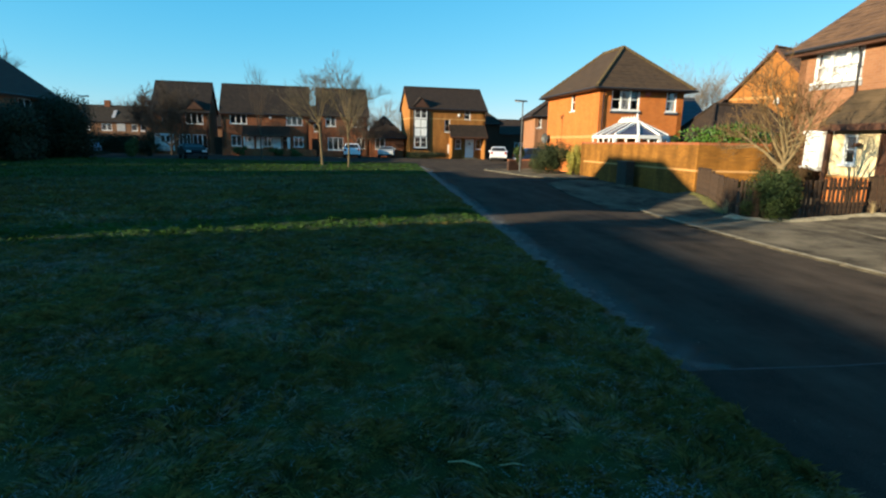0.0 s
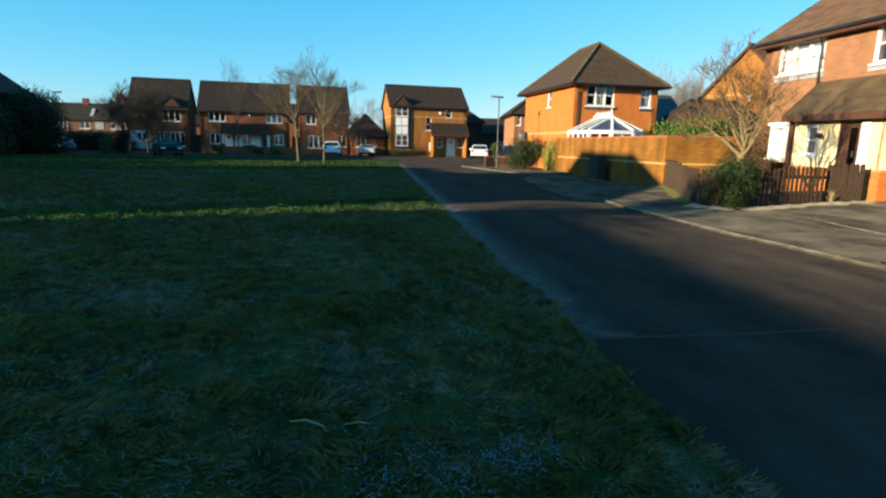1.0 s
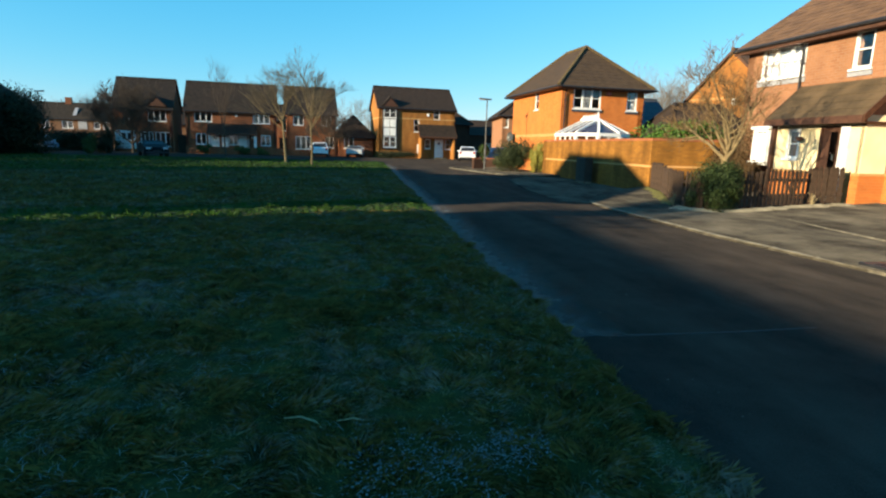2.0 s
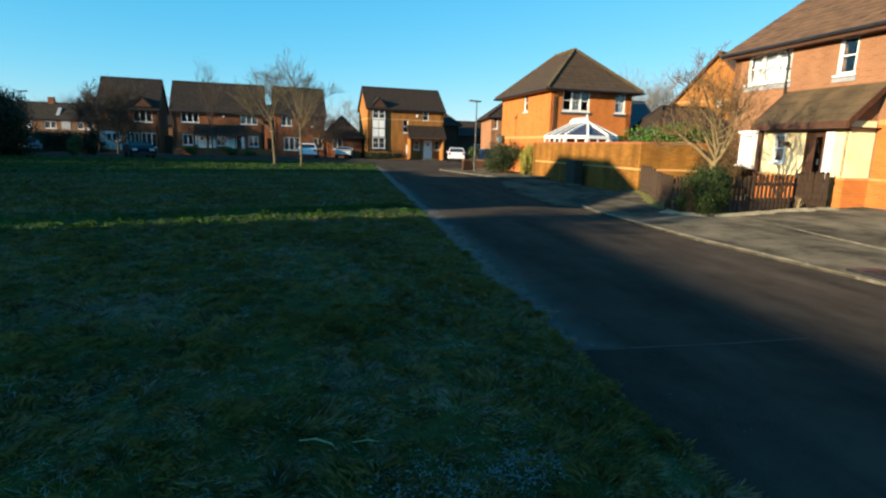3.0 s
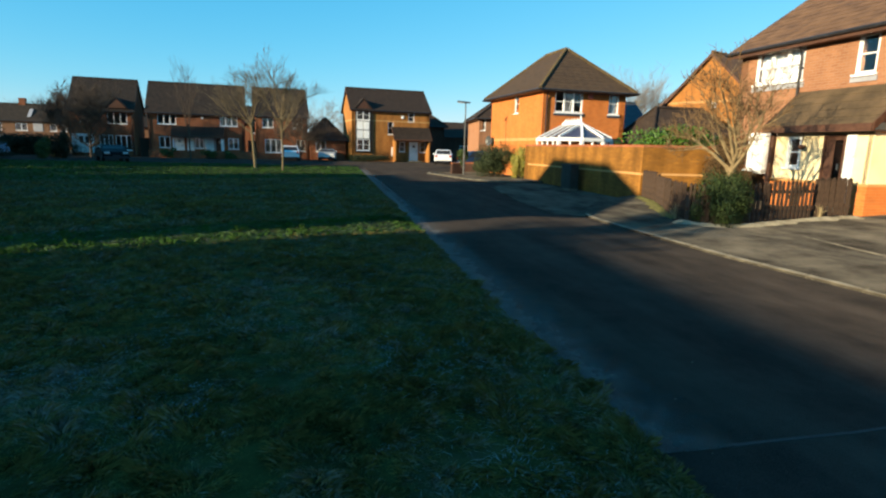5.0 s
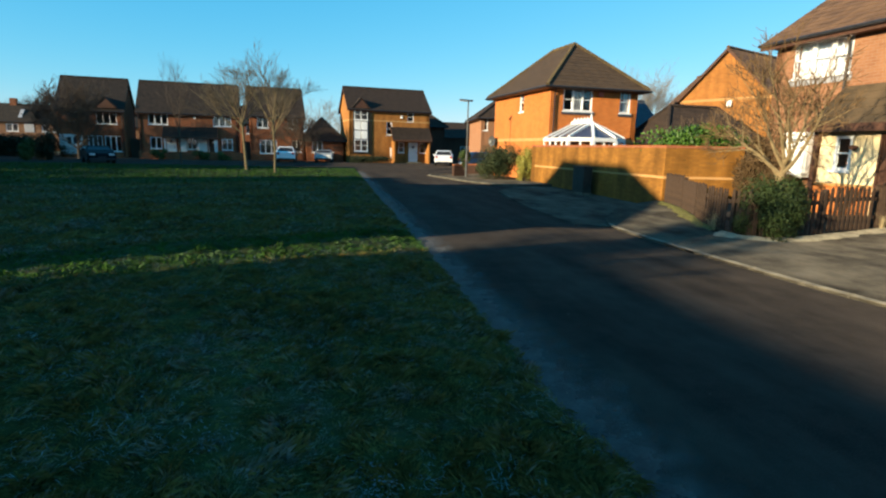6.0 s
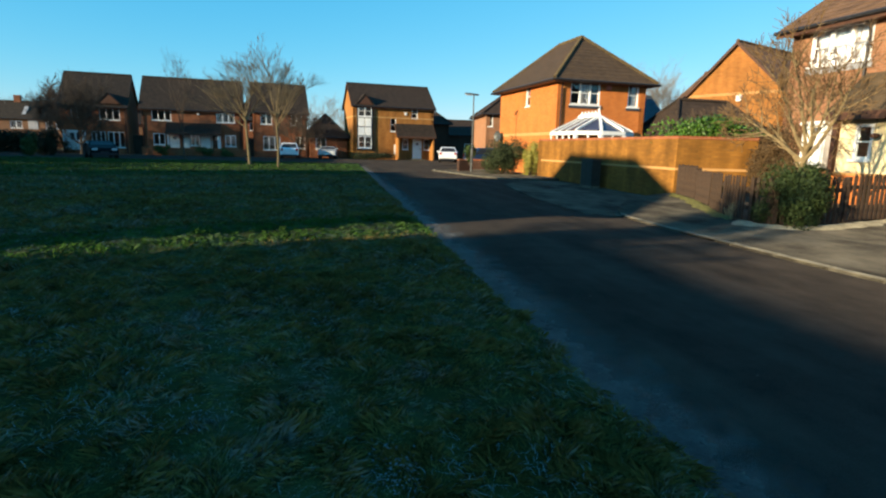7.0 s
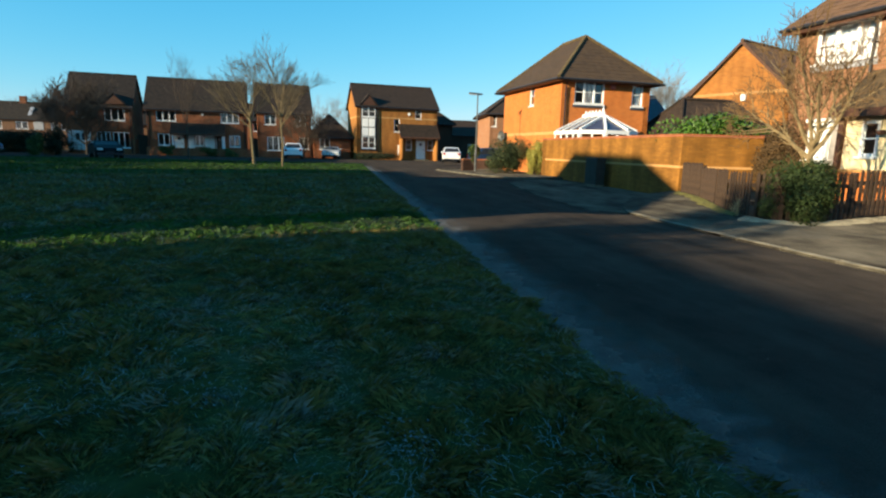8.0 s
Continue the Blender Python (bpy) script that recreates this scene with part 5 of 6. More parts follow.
# ---- cars ----
def car(m, paint, label, length=4.2, width=1.75, high=1.48, van=False, rim="alloy", plate="white"):
    root = empty("car" if not van else "van", m, label, "car" if not van else "van")
    L, H, W = length, high, width
    if van:
        prof = [(0.0, 0.35), (0.0, 0.95), (0.12, 1.05), (1.0, 1.15), (1.45, H - 0.05), (1.8, H), (L - 0.08, H), (L, H - 0.1), (L, 0.35)]
        roof0, roof1, belt = 4, 7, 1.15
    else:
        prof = [(0.0, 0.32), (0.02, 0.62), (0.15, 0.76), (1.0, 0.92), (1.65, H - 0.06), (2.1, H), (L - 0.75, H - 0.05), (L - 0.2, 0.98), (L - 0.02, 0.88), (L, 0.35)]
        roof0, roof1, belt = 4, 6, 0.93
    bm = bmesh.new()
    rows = []
    for s in (-1, -0.93, 0.93, 1):
        row = []
        for i, (x, z) in enumerate(prof):
            tuck = 0.0 if z <= belt + 0.06 else 0.20 * (z - belt) / (H - belt)
            half = W / 2 - tuck
            yy = half * s
            zz = z if abs(s) < 1 else z - (0.03 if z > 0.4 else 0)
            xx = x + (0.06 if abs(s) == 1 and i < 3 else 0) - (0.06 if abs(s) == 1 and i > len(prof) - 4 else 0)
            row.append(bm.verts.new((xx, yy, zz)))
        rows.append(row)
    for a, b in zip(rows, rows[1:]):
        for i in range(len(prof)):
            j = (i + 1) % len(prof)
            bm.faces.new((a[i], a[j], b[j], b[i]))
    bm.faces.new(rows[0][::-1])
    bm.faces.new(rows[-1])
    bmesh.ops.recalc_face_normals(bm, faces=bm.faces[:])
    body = part("body", bm, paint, root)
    ht = H - 0.09
    wy = W / 2 - 0.20 * (ht - belt) / (H - belt)
    x0, x1 = (1.15, L - 0.9) if not van else (1.25, 2.4)
    for s in (-1, 1):
        bm = bmesh.new()
        o = 0.006
        poly = [(x0 + 0.02, W / 2 - 0.004, belt + 0.03), (x1 + 0.45 if not van else x1, W / 2 - 0.004, belt + 0.03), (x1, wy, ht), (x0 + 0.52 if not van else x0 + 0.3, wy, ht)]
        vs = [bm.verts.new((x, s * (y + o), z)) for x, y, z in poly]
        ws = [bm.verts.new((x, s * (y - 0.012), z)) for x, y, z in poly]
        bm.faces.new(vs)
        bm.faces.new(ws[::-1])
        for i in range(4):
            j = (i + 1) % 4
            bm.faces.new((vs[j], vs[i], ws[i], ws[j]))
        bmesh.ops.recalc_face_normals(bm, faces=bm.faces[:])
        part("side_window", bm, "black", root)
    # screens front and back, a little proud of the body
    for i, j in ((3, 4), (roof1, roof1 + 1)):
        (xa, za), (xb, zb) = prof[i], prof[j]
        if van and i != 3:
            continue
        n = Vector((-(zb - za), 0, xb - xa)).normalized()
        if n.z < 0:
            n = -n
        bm = bmesh.new()
        a, b = Vector((xa, 0, za)).lerp(Vector((xb, 0, zb)), 0.12), Vector((xa, 0, za)).lerp(Vector((xb, 0, zb)), 0.9)
        wa, wb = (W / 2 - 0.12, W / 2 - 0.27) if za < zb else (W / 2 - 0.27, W / 2 - 0.12)
        q = [a + Vector((0, -wa, 0)), a + Vector((0, wa, 0)), b + Vector((0, wb, 0)), b + Vector((0, -wb, 0))]
        up = [bm.verts.new(p + n * 0.008) for p in q]
        lo = [bm.verts.new(p - n * 0.01) for p in q]
        bm.faces.new(up)
        bm.faces.new(lo[::-1])
        for k in range(4):
            bm.faces.new((up[(k + 1) % 4], up[k], lo[k], lo[(k + 1) % 4]))
        bmesh.ops.recalc_face_normals(bm, faces=bm.faces[:])
        part("windscreen" if i == 3 else "rear_window", bm, "black", root)
    for s in (-1, 1):
        part("headlight", boxes((-0.01, 0.1, s * (W / 2 - 0.28) - 0.17, s * (W / 2 - 0.28) + 0.17, 0.6, 0.74), bevel=0.02), "lamp_lens", root)
        part("tail_light", boxes((L - 0.1, L + 0.012, s * (W / 2 - 0.17) - 0.1, s * (W / 2 - 0.17) + 0.1, 0.72, 0.95), bevel=0.02), "red_lens", root)
        part("wing_mirror", boxes((1.25, 1.4, s * (W / 2 + 0.08) - 0.09, s * (W / 2 + 0.08) + 0.09, belt, belt + 0.14), bevel=0.03), paint, root)
        for x in (0.78, L - 0.78):
            bm = bmesh.new()
            tube(bm, [(x, s * (W / 2 - 0.2), 0.31), (x, s * (W / 2 + 0.012), 0.31)], [0.31, 0.31], 18)
            wheel = part("wheel", bm, "rubber", root)
            bm = bmesh.new()
            tube(bm, [(x, s * (W / 2 - 0.1), 0.31), (x, s * (W / 2 + 0.022), 0.31)], [0.21, 0.19], 14)
            part("rim", bm, rim, wheel)
    part("trim_bar", boxes((-0.02, 0.0, -0.26, 0.26, 0.42, 0.53)), plate, root)
    part("trim_bar", boxes((L + 0.001, L + 0.02, -0.26, 0.26, 0.5, 0.61)), plate, root)
    for xa, xb in ((-0.03, 0.12), (L - 0.12, L)):
        part("bumper", boxes((xa, xb, -W / 2 + 0.08, W / 2 - 0.08, 0.24, 0.42), bevel=0.03), "black", root)
    return root


car(pose(9.7, 57.0, 0, 0, 0, -100), "paint_white", "white hatchback parked on the drive beside the buff house", 4.1)
car(pose(-6.2, 59.0, 0, 0, 0, -86), "paint_white", "white hatchback parked nose in before the red house", 4.0, 1.7, 1.5)
car(pose(-2.5, 57.2, 0, 0, 0, 88), "paint_white_shaded", "low white car, greyed for its half shade, on the drive before the low wing", 4.0, 1.75, 1.24)
car(pose(-17.4, 43.4, 0, 0, 0, 118), "paint_dark", "dark saloon car parked beyond the green", 4.2, 1.75, 1.26, rim="black", plate="black")
car(pose(-31.8, 56.2, 0, 0, 0, -80), "paint_blue", "pale blue car parked by the hedge", 4.0, 1.75, 1.42)
car(pose(12.4, 43.2, 0, 0, 0, 185), "paint_navy", "dark blue car parked beside the orange house", 4.0)


# ---- trees and shrubs ----
def limb_set(rng, bm_wood, twigs, start, way, length, radius, depth, spread, droop, ratio, n_side):
    """Grows one limb: a bent tube, with side limbs; the thinnest go to the twig list."""
    steps = 4 if depth > 1 else 3
    pts, rad = [Vector(start)], [radius]
    d = Vector(way).normalized()
    for i in range(steps):
        d = (d + Vector((rng.uniform(-1, 1), rng.uniform(-1, 1), rng.uniform(-0.6, 0.9))) * (0.10 + 0.05 * (3 - depth)) + Vector((0, 0, droop))).normalized()
        pts.append(pts[-1] + d * (length / steps))
        rad.append(radius * (1 - 0.72 * (i + 1) / steps))
    if depth >= 2:
        tube(bm_wood, pts, rad, 6 if depth > 2 else 5, False)
    else:
        twigs.append((pts, rad))
    if depth == 0:
        return
    for k in range(n_side[depth - 1]):
        u = rng.uniform(0.3, 1.0) if k else 1.0
        i = min(int(u * steps), steps - 1)
        p = pts[i].lerp(pts[i + 1], u * steps - i)
        side = Vector((rng.uniform(-1, 1), rng.uniform(-1, 1), rng.uniform(-0.25, 0.8))).normalized()
        w = (d * (1 - spread) + side * spread).normalized()
        limb_set(rng, bm_wood, twigs, p, w, length * ratio * rng.uniform(0.7, 1.2), max(radius * 0.5 * rng.uniform(0.7, 1.1), 0.004), depth - 1, spread, droop, ratio, n_side)


def twig_mesh(twigs, thick, mat):
    verts, faces = [], []
    for pts, rad in twigs:
        base = len(verts)
        for i, p in enumerate(pts):
            d = (pts[min(i + 1, len(pts) - 1)] - pts[max(i - 1, 0)]).normalized()
            a = d.orthogonal().normalized()
            b = d.cross(a)
            r = max(rad[i], thick)
            for k in range(3):
                c = 2 * math.pi * k / 3
                verts.append(p + (a * math.cos(c) + b * math.sin(c)) * r)
        for i in range(len(pts) - 1):
            for k in range(3):
                q = base + i * 3
                faces.append((q + k, q + (k + 1) % 3, q + 3 + (k + 1) % 3, q + 3 + k))
    return mesh_from("crown", [tuple(v) for v in verts], faces, mat)


def bare_tree(x, y, z, height, trunk, r, label, seed, limbs=7, spread=0.5, droop=0.06, n_side=(3, 4, 4), bark="bark", twig="twig", lean=(0, 0), thick=0.006, width=0.62, fork=0.95, stout=1.0):
    """A leafless tree: tapered trunk, limbs, and a crown of fine twigs."""
    rng = random.Random(seed)
    root = empty("tree", pose(x, y, z), label, "tree")
    bm = bmesh.new()
    top = Vector((lean[0], lean[1], trunk))
    pts = [Vector((0, 0, -0.15)), Vector((lean[0] * 0.1, lean[1] * 0.1, 0.25)), Vector((lean[0] * 0.5 + rng.uniform(-0.05, 0.05), lean[1] * 0.5, trunk * 0.55)), top, top + Vector((lean[0] * 0.3, lean[1] * 0.3, (height - trunk) * 0.35))]
    tube(bm, pts, [r * 1.35, r * 1.05, r * 0.9, r * 0.75, r * 0.3], 9)
    twigs = []
    for i in range(limbs):
        az = 2 * math.pi * (i * 0.618 + rng.uniform(-0.06, 0.06))
        up = rng.uniform(0.5, 1.25)
        start = pts[3].lerp(pts[4], rng.uniform(0, 0.9)) if i else pts[4]
        if i % 3 == 1:
            start = pts[2].lerp(pts[3], rng.uniform(0.7, 1.0))
        w = Vector((math.cos(az) * width, math.sin(az) * width, up))
        limb_set(rng, bm, twigs, start, w, (height - trunk) * rng.uniform(0.42, 0.62) * fork, r * stout * rng.uniform(0.32, 0.5), 3, spread, droop, 0.62, n_side)
    part("trunk", bm, bark, root)
    crown = twig_mesh(twigs, thick, twig)
    crown.parent = root
    return root


def grow(rng, wood, twigs, start, way, length, radius, level, counts, angle, lift, bend, coarse):
    """One branch, straight and rising, with finer ones leaving it at a narrow angle."""
    n = 5 if level == 0 else 3
    pts, d = [Vector(start)], Vector(way).normalized()
    for i in range(n):
        d = (d + Vector((rng.gauss(0, bend), rng.gauss(0, bend), rng.gauss(0, bend) + lift))).normalized()
        pts.append(pts[-1] + d * (length / n))
    rad = [radius * (1 - 0.78 * i / n) for i in range(n + 1)]
    if level <= coarse:
        tube(wood, pts, rad, 6 - level, False)
    else:
        twigs.append((pts, rad))
    if level >= len(counts):
        return
    for k in range(counts[level]):
        u = rng.uniform(0.22, 0.97)
        i = min(int(u * n), n - 1)
        p, along = pts[i].lerp(pts[i + 1], u * n - i), (pts[i + 1] - pts[i]).normalized()
        side = along.cross(Vector((rng.gauss(0, 1), rng.gauss(0, 1), rng.gauss(0, 1)))).normalized()
        a = radians(angle * rng.uniform(0.6, 1.35))
        grow(rng, wood, twigs, p, along * math.cos(a) + side * math.sin(a), length * rng.uniform(0.42, 0.68) * (1.25 - 0.55 * u), max(0.003, radius * rng.uniform(0.34, 0.55) * (1 - 0.45 * u)), level + 1, counts, angle, lift, bend, coarse)


def fan_tree(x, y, z, height, trunk, r, label, seed, limbs=9, tilt=(6, 48), counts=(6, 5, 4), angle=32, lift=0.05, bend=0.06, bark="bark", twig="twig", lean=(0, 0), thick=0.006, coarse=1, extra=(), stout=1.0, name="tree"):
    """A leafless tree whose limbs fan out from the top of a short trunk; extra limbs: (heading, tilt, length, height)."""
    rng = random.Random(seed)
    root = empty(name, pose(x, y, z), label, "tree")
    wood, twigs = bmesh.new(), []
    mid, top = Vector((lean[0] * 0.5 + rng.uniform(-0.06, 0.06), lean[1] * 0.5, trunk * 0.5)), Vector((lean[0], lean[1], trunk))
    crest = top + Vector((lean[0] * 0.4, lean[1] * 0.4, (height - trunk) * 0.2))
    tube(wood, [(0, 0, -0.15), (lean[0] * 0.1, lean[1] * 0.1, 0.2), mid, top, crest], [r * 1.4, r * 1.05, r * 0.9, r * 0.78, r * 0.5], 9)
    for i in range(limbs):
        az = 2 * math.pi * (i * 0.618 + rng.uniform(-0.05, 0.05))
        t = tilt[0] + (tilt[1] - tilt[0]) * ((i + 0.5) / limbs) ** 0.75
        start = mid.lerp(top, rng.uniform(0.75, 1.0)) if i % 3 == 2 else top.lerp(crest, rng.uniform(0, 0.95))
        t = radians(t)
        length = (height - trunk) * rng.uniform(0.78, 1.0) * (0.62 + 0.38 * math.cos(t))
        grow(rng, wood, twigs, start, (math.cos(az) * math.sin(t), math.sin(az) * math.sin(t), math.cos(t)), length, r * stout * rng.uniform(0.36, 0.52), 0, counts, angle, lift, bend, coarse)
    for heading, t, length, h in extra:
        c, t = radians(heading), radians(t)
        grow(rng, wood, twigs, (lean[0] * h / trunk, lean[1] * h / trunk, h), (math.cos(c) * math.sin(t), math.sin(c) * math.sin(t), math.cos(t)), length, r * 0.5, 0, counts, angle, lift, bend, coarse)
    part("trunk", wood, bark, root)
    crown = twig_mesh(twigs, thick, twig)
    crown.parent = root
    return root


def shrub(x, y, z, sx, sy, sz, label, mat, seed, leaves=2500, size=0.07, stem=True, category="shrub", name="shrub", lobes=9, flat=0.25):
    """An evergreen of many small leaves in uneven lobes, with gaps and stems inside."""
    rng = np.random.default_rng(seed)
    root = empty(name, pose(x, y, z), label, category)
    cen = rng.uniform(-0.62, 0.62, (lobes, 3)) * (sx, sy, sz * 0.55) + (0, 0, sz * 0.5)
    rad = rng.uniform(0.32, 0.62, lobes)
    pick = rng.integers(0, lobes, leaves)
    d = rng.normal(size=(leaves, 3))
    d /= np.linalg.norm(d, axis=1)[:, None]
    rr = rad[pick] * rng.uniform(0.55, 1.08, leaves)
    pos = cen[pick] + d * rr[:, None] * (sx, sy, sz * 0.62)
    pos[:, 2] = np.clip(pos[:, 2], 0.02, None)
    a = rng.normal(size=(leaves, 3))
    a /= np.linalg.norm(a, axis=1)[:, None]
    b = np.cross(a, d)
    b /= np.linalg.norm(b, axis=1)[:, None] + 1e-6
    s = size * rng.uniform(0.6, 1.4, leaves)[:, None]
    v = np.stack([pos - a * s, pos + b * s * 0.45, pos + a * s, pos - b * s * 0.45], 1).reshape(-1, 3)
    f = np.arange(leaves * 4).reshape(-1, 4)
    ob = mesh_from("foliage", v.tolist(), f.tolist(), mat)
    ob.parent = root
    if stem:
        r2 = random.Random(seed)
        bm = bmesh.new()
        for i in range(7):
            c = cen[i % lobes]
            tube(bm, [(r2.uniform(-0.1, 0.1), r2.uniform(-0.1, 0.1), -0.1), (c[0] * 0.4, c[1] * 0.4, c[2] * 0.5), tuple(c)], [0.03, 0.02, 0.008], 5)
        part("stems", bm, "bark_dark", root)
    return root


# the two trees at the far edge of the green and their neighbours
fan_tree(-6.7, 36.5, 0.03, 5.2, 2.65, 0.09, "bare tree with pale trunk at the edge of the green", 11, 8, (6, 46), (6, 6, 5), angle=28, bend=0.04, lean=(-0.16, 0.1), thick=0.0045, extra=((182, 50, 3.3, 2.2), (168, 40, 2.6, 2.6)))
fan_tree(-4.65, 33.0, 0.03, 5.35, 2.3, 0.062, "bare tree with slightly leaning pale trunk on the green", 23, 12, (6, 52), (6, 6, 5), angle=28, bend=0.04, lean=(-0.04, 0.1), thick=0.0045, stout=1.15)
bare_tree(-13.4, 48.0, 0.0, 6.5, 2.4, 0.065, "slender bare tree before the red houses", 31, 7, 0.4, 0.12, (4, 4, 4), bark="bark_dark", twig="twig_dark", thick=0.005, width=0.3)
bare_tree(-23.9, 55.6, 0.0, 6.1, 0.9, 0.13, "dense bare tree hiding the front of a house", 37, 17, 0.6, 0.05, (6, 6, 5), bark="bark_dark", twig="twig_dark", thick=0.010, width=0.85)
fan_tree(-28.25, 62.4, 0.0, 5.5, 0.9, 0.15, "spreading bare tree beside the steep roofed house", 41, 16, (4, 42), (7, 6, 4), angle=34, bark="bark_dark", twig="twig_dark", thick=0.013)
fan_tree(-5.2, 58.9, 0.0, 4.2, 0.5, 0.08, "dense leafless shrubby tree before the low wing", 43, 14, (4, 50), (7, 6, 4), angle=40, bark="bark_dark", twig="twig_dark", thick=0.009)
for bx, by, bh, bs in ((-3.6, 78.0, 7.0, 51), (0.0, 84.0, 7.0, 53), (-40.0, 100.0, 8.2, 55), (-52.0, 104.0, 8.2, 57), (-34.0, 98.0, 7.6, 58), (31.2, 57.0, 9.2, 59), (34.6, 59.5, 9.4, 61)):
    far = bare_tree(bx, by, 0, bh, 2.2, 0.2, "pale leafless tree rising behind the roofs", bs, 11, 0.5, 0.07, (6, 6, 5) if bx > 10 else (5, 4, 4), twig="twig_grey", thick=0.0065, width=0.7, stout=0.6)
    tagged(far, group="bare trees behind the roofs")

bare_tree(-38.5, 51.0, 0, 8.4, 2.6, 0.25, "tall bare tree behind the shaded house", 65, 12, 0.5, 0.05, (5, 5, 5), bark="bark_dark", twig="twig_dark", thick=0.012, width=0.8)

# unseen tree, added only for the fuzzy shadow band across kerb and footway
fan_tree(-18.2, -0.65, 0.0, 6.5, 3.6, 0.16, "unseen bare tree added to cast a soft shadow on the footway", 67, 10, (4, 32), (6, 6, 4), angle=34, bark="bark_dark", twig="twig_dark", thick=0.012)

# the small many-stemmed tree in the near front garden
fan_tree(7.62, 10.5, 0.03, 3.2, 1.1, 0.075, "small bare tree with pale forking stems in the front garden", 71, 8, (10, 56), (7, 5, 4), angle=38, lift=0.07, bend=0.12, bark="bark", twig="twig_brown", lean=(0.08, -0.03), thick=0.005, coarse=1, stout=1.2)
shrub(11.22, 15.25, 0.1, 0.44, 0.72, 2.15, "tall brown withered hedge between the wall and the house", "leaf_brown", 73, 14000, 0.035, lobes=26, category="hedge", name="hedge")
shrub(11.1, 14.0, 0.1, 0.42, 0.6, 1.05, "low brown withered shrub at the foot of the house wall", "leaf_brown", 74, 6500, 0.035, lobes=14)
shrub(7.33, 10.16, 0.03, 0.68, 0.54, 1.15, "dark green evergreen bush growing through the fence", "leaf_privet", 5, 20000, 0.028, lobes=24)


def straw_tuft(x, y, z, h, label, seed):
    rng = random.Random(seed)
    bm = bmesh.new()
    for i in range(34):
        a, l, s = rng.uniform(0, 6.28), rng.uniform(0.02, 0.13), h * rng.uniform(0.4, 1.0)
        ca, sa = math.cos(a), math.sin(a)
        tube(bm, [(ca * 0.02, sa * 0.02, -0.02), (ca * l * 0.5, sa * l * 0.5, s * 0.7), (ca * l * 1.3, sa * l * 1.3, s)], [0.0035, 0.003, 0.001], 4)
    tagged(part("grass_tuft", bm, "straw", m=pose(x, y, z)), label, "grass")


straw_tuft(6.84, 11.2, 0.03, 0.42, "tuft of tall dry grass by the fence corner", 6)
straw_tuft(6.98, 11.5, 0.03, 0.3, "short tuft of dry grass by the fence", 16)
straw_tuft(10.1, 10.2, 0.15, 0.38, "tuft of dry grass by the gate post", 7)
shrub(11.75, 18.4, 0.9, 2.3, 0.55, 1.74, "bright green laurel hedge showing above the wall", "leaf_green", 8, 22000, 0.07, lobes=40, category="hedge", name="hedge")
bare_tree(13.0, 20.5, 0.5, 2.7, 0.6, 0.06, "brown leafless shrub behind the garden wall", 9, 14, 0.6, 0.04, (6, 6, 5), bark="bark_dark", twig="twig_dark", thick=0.006, width=1.0)
shrub(7.3, 29.5, 0.1, 1.2, 1.35, 1.7, "dark green rounded evergreen hedge by the wall end", "leaf_hedge", 10, 14000, 0.045, lobes=18, category="hedge", name="hedge")
shrub(8.35, 27.9, 0.1, 0.42, 0.5, 1.6, "yellow green shrub at the end of the brick wall", "leaf_yellow", 12, 4500, 0.045, lobes=10)
shrub(6.4, 33.3, 0.5, 0.35, 0.3, 1.0, "small green shrub on the wall stub", "leaf_bush", 13, 1200, 0.06, lobes=6)
shrub(-24.8, 48.5, 0.0, 0.68, 0.68, 1.6, "golden green conifer bush beyond the green", "leaf_bush", 14, 5000, 0.06, lobes=12)
shrub(-24.0, 49.8, 0.0, 0.8, 0.8, 2.2, "dark conifer bush beyond the green", "leaf_dark", 15, 6000, 0.06, lobes=12)
shrub(-26.3, 41.0, 0.0, 2.35, 1.7, 4.15, "broad black-green conifer at the edge of the green", "leaf_dark", 16, 50000, 0.08, lobes=40, category="tree", name="tree")
# unseen conifers, added to keep low sun off the far house fronts
for i, (tx, ty) in enumerate(((-44.0, 53.5), (-45.5, 50.6), (-44.0, 42.7))):
    tagged(shrub(tx, ty, 0.0, 2.6, 2.6, 9.2 if i == 2 else 8.2, "unseen tall conifer added to shade the far houses", "leaf_dark", 26 + i, 16000, 0.16, lobes=24, category="tree", name="tree"), group="tall conifers")
shrub(-30.5, 58.6, 0.0, 4.6, 0.8, 2.0, "long dark hedge before the far terrace", "leaf_dark", 33, 22000, 0.08, lobes=44, category="hedge", name="hedge")
shrub(-25.6, 35.5, 0.0, 1.3, 2.6, 3.4, "dark overgrown evergreen before the shaded house", "leaf_dark", 35, 24000, 0.09, lobes=24)
# two unseen evergreens, added to cut the sun beam on the far lawn's left
shrub(-29.0, 32.3, 0.0, 0.9, 1.1, 2.5, "unseen dark evergreen added between two houses to shade the lawn", "leaf_dark", 36, 9000, 0.08, lobes=12)
shrub(-27.7, 22.6, 0.0, 1.0, 4.4, 4.5, "unseen dark evergreen hedge added to shade the far lawn", "leaf_dark", 38, 36000, 0.09, lobes=64, category="hedge", name="hedge")
shrub(-29.4, 49.0, 0.0, 2.6, 1.0, 0.6, "dark clipped hedge in shade", "leaf_dark", 17, 9000, 0.07, lobes=18, category="hedge", name="hedge")
for i, (hx, hy) in enumerate(((-17.6, 57.0), (-14.0, 57.4), (-12.0, 57.8))):
    tagged(shrub(hx, hy, 0.0, 0.8, 0.5, 1.0, "low dark shrub before the red brick houses", "leaf_bush", 18 + i, 1500, 0.07, lobes=7), group="shrubs before the red houses")
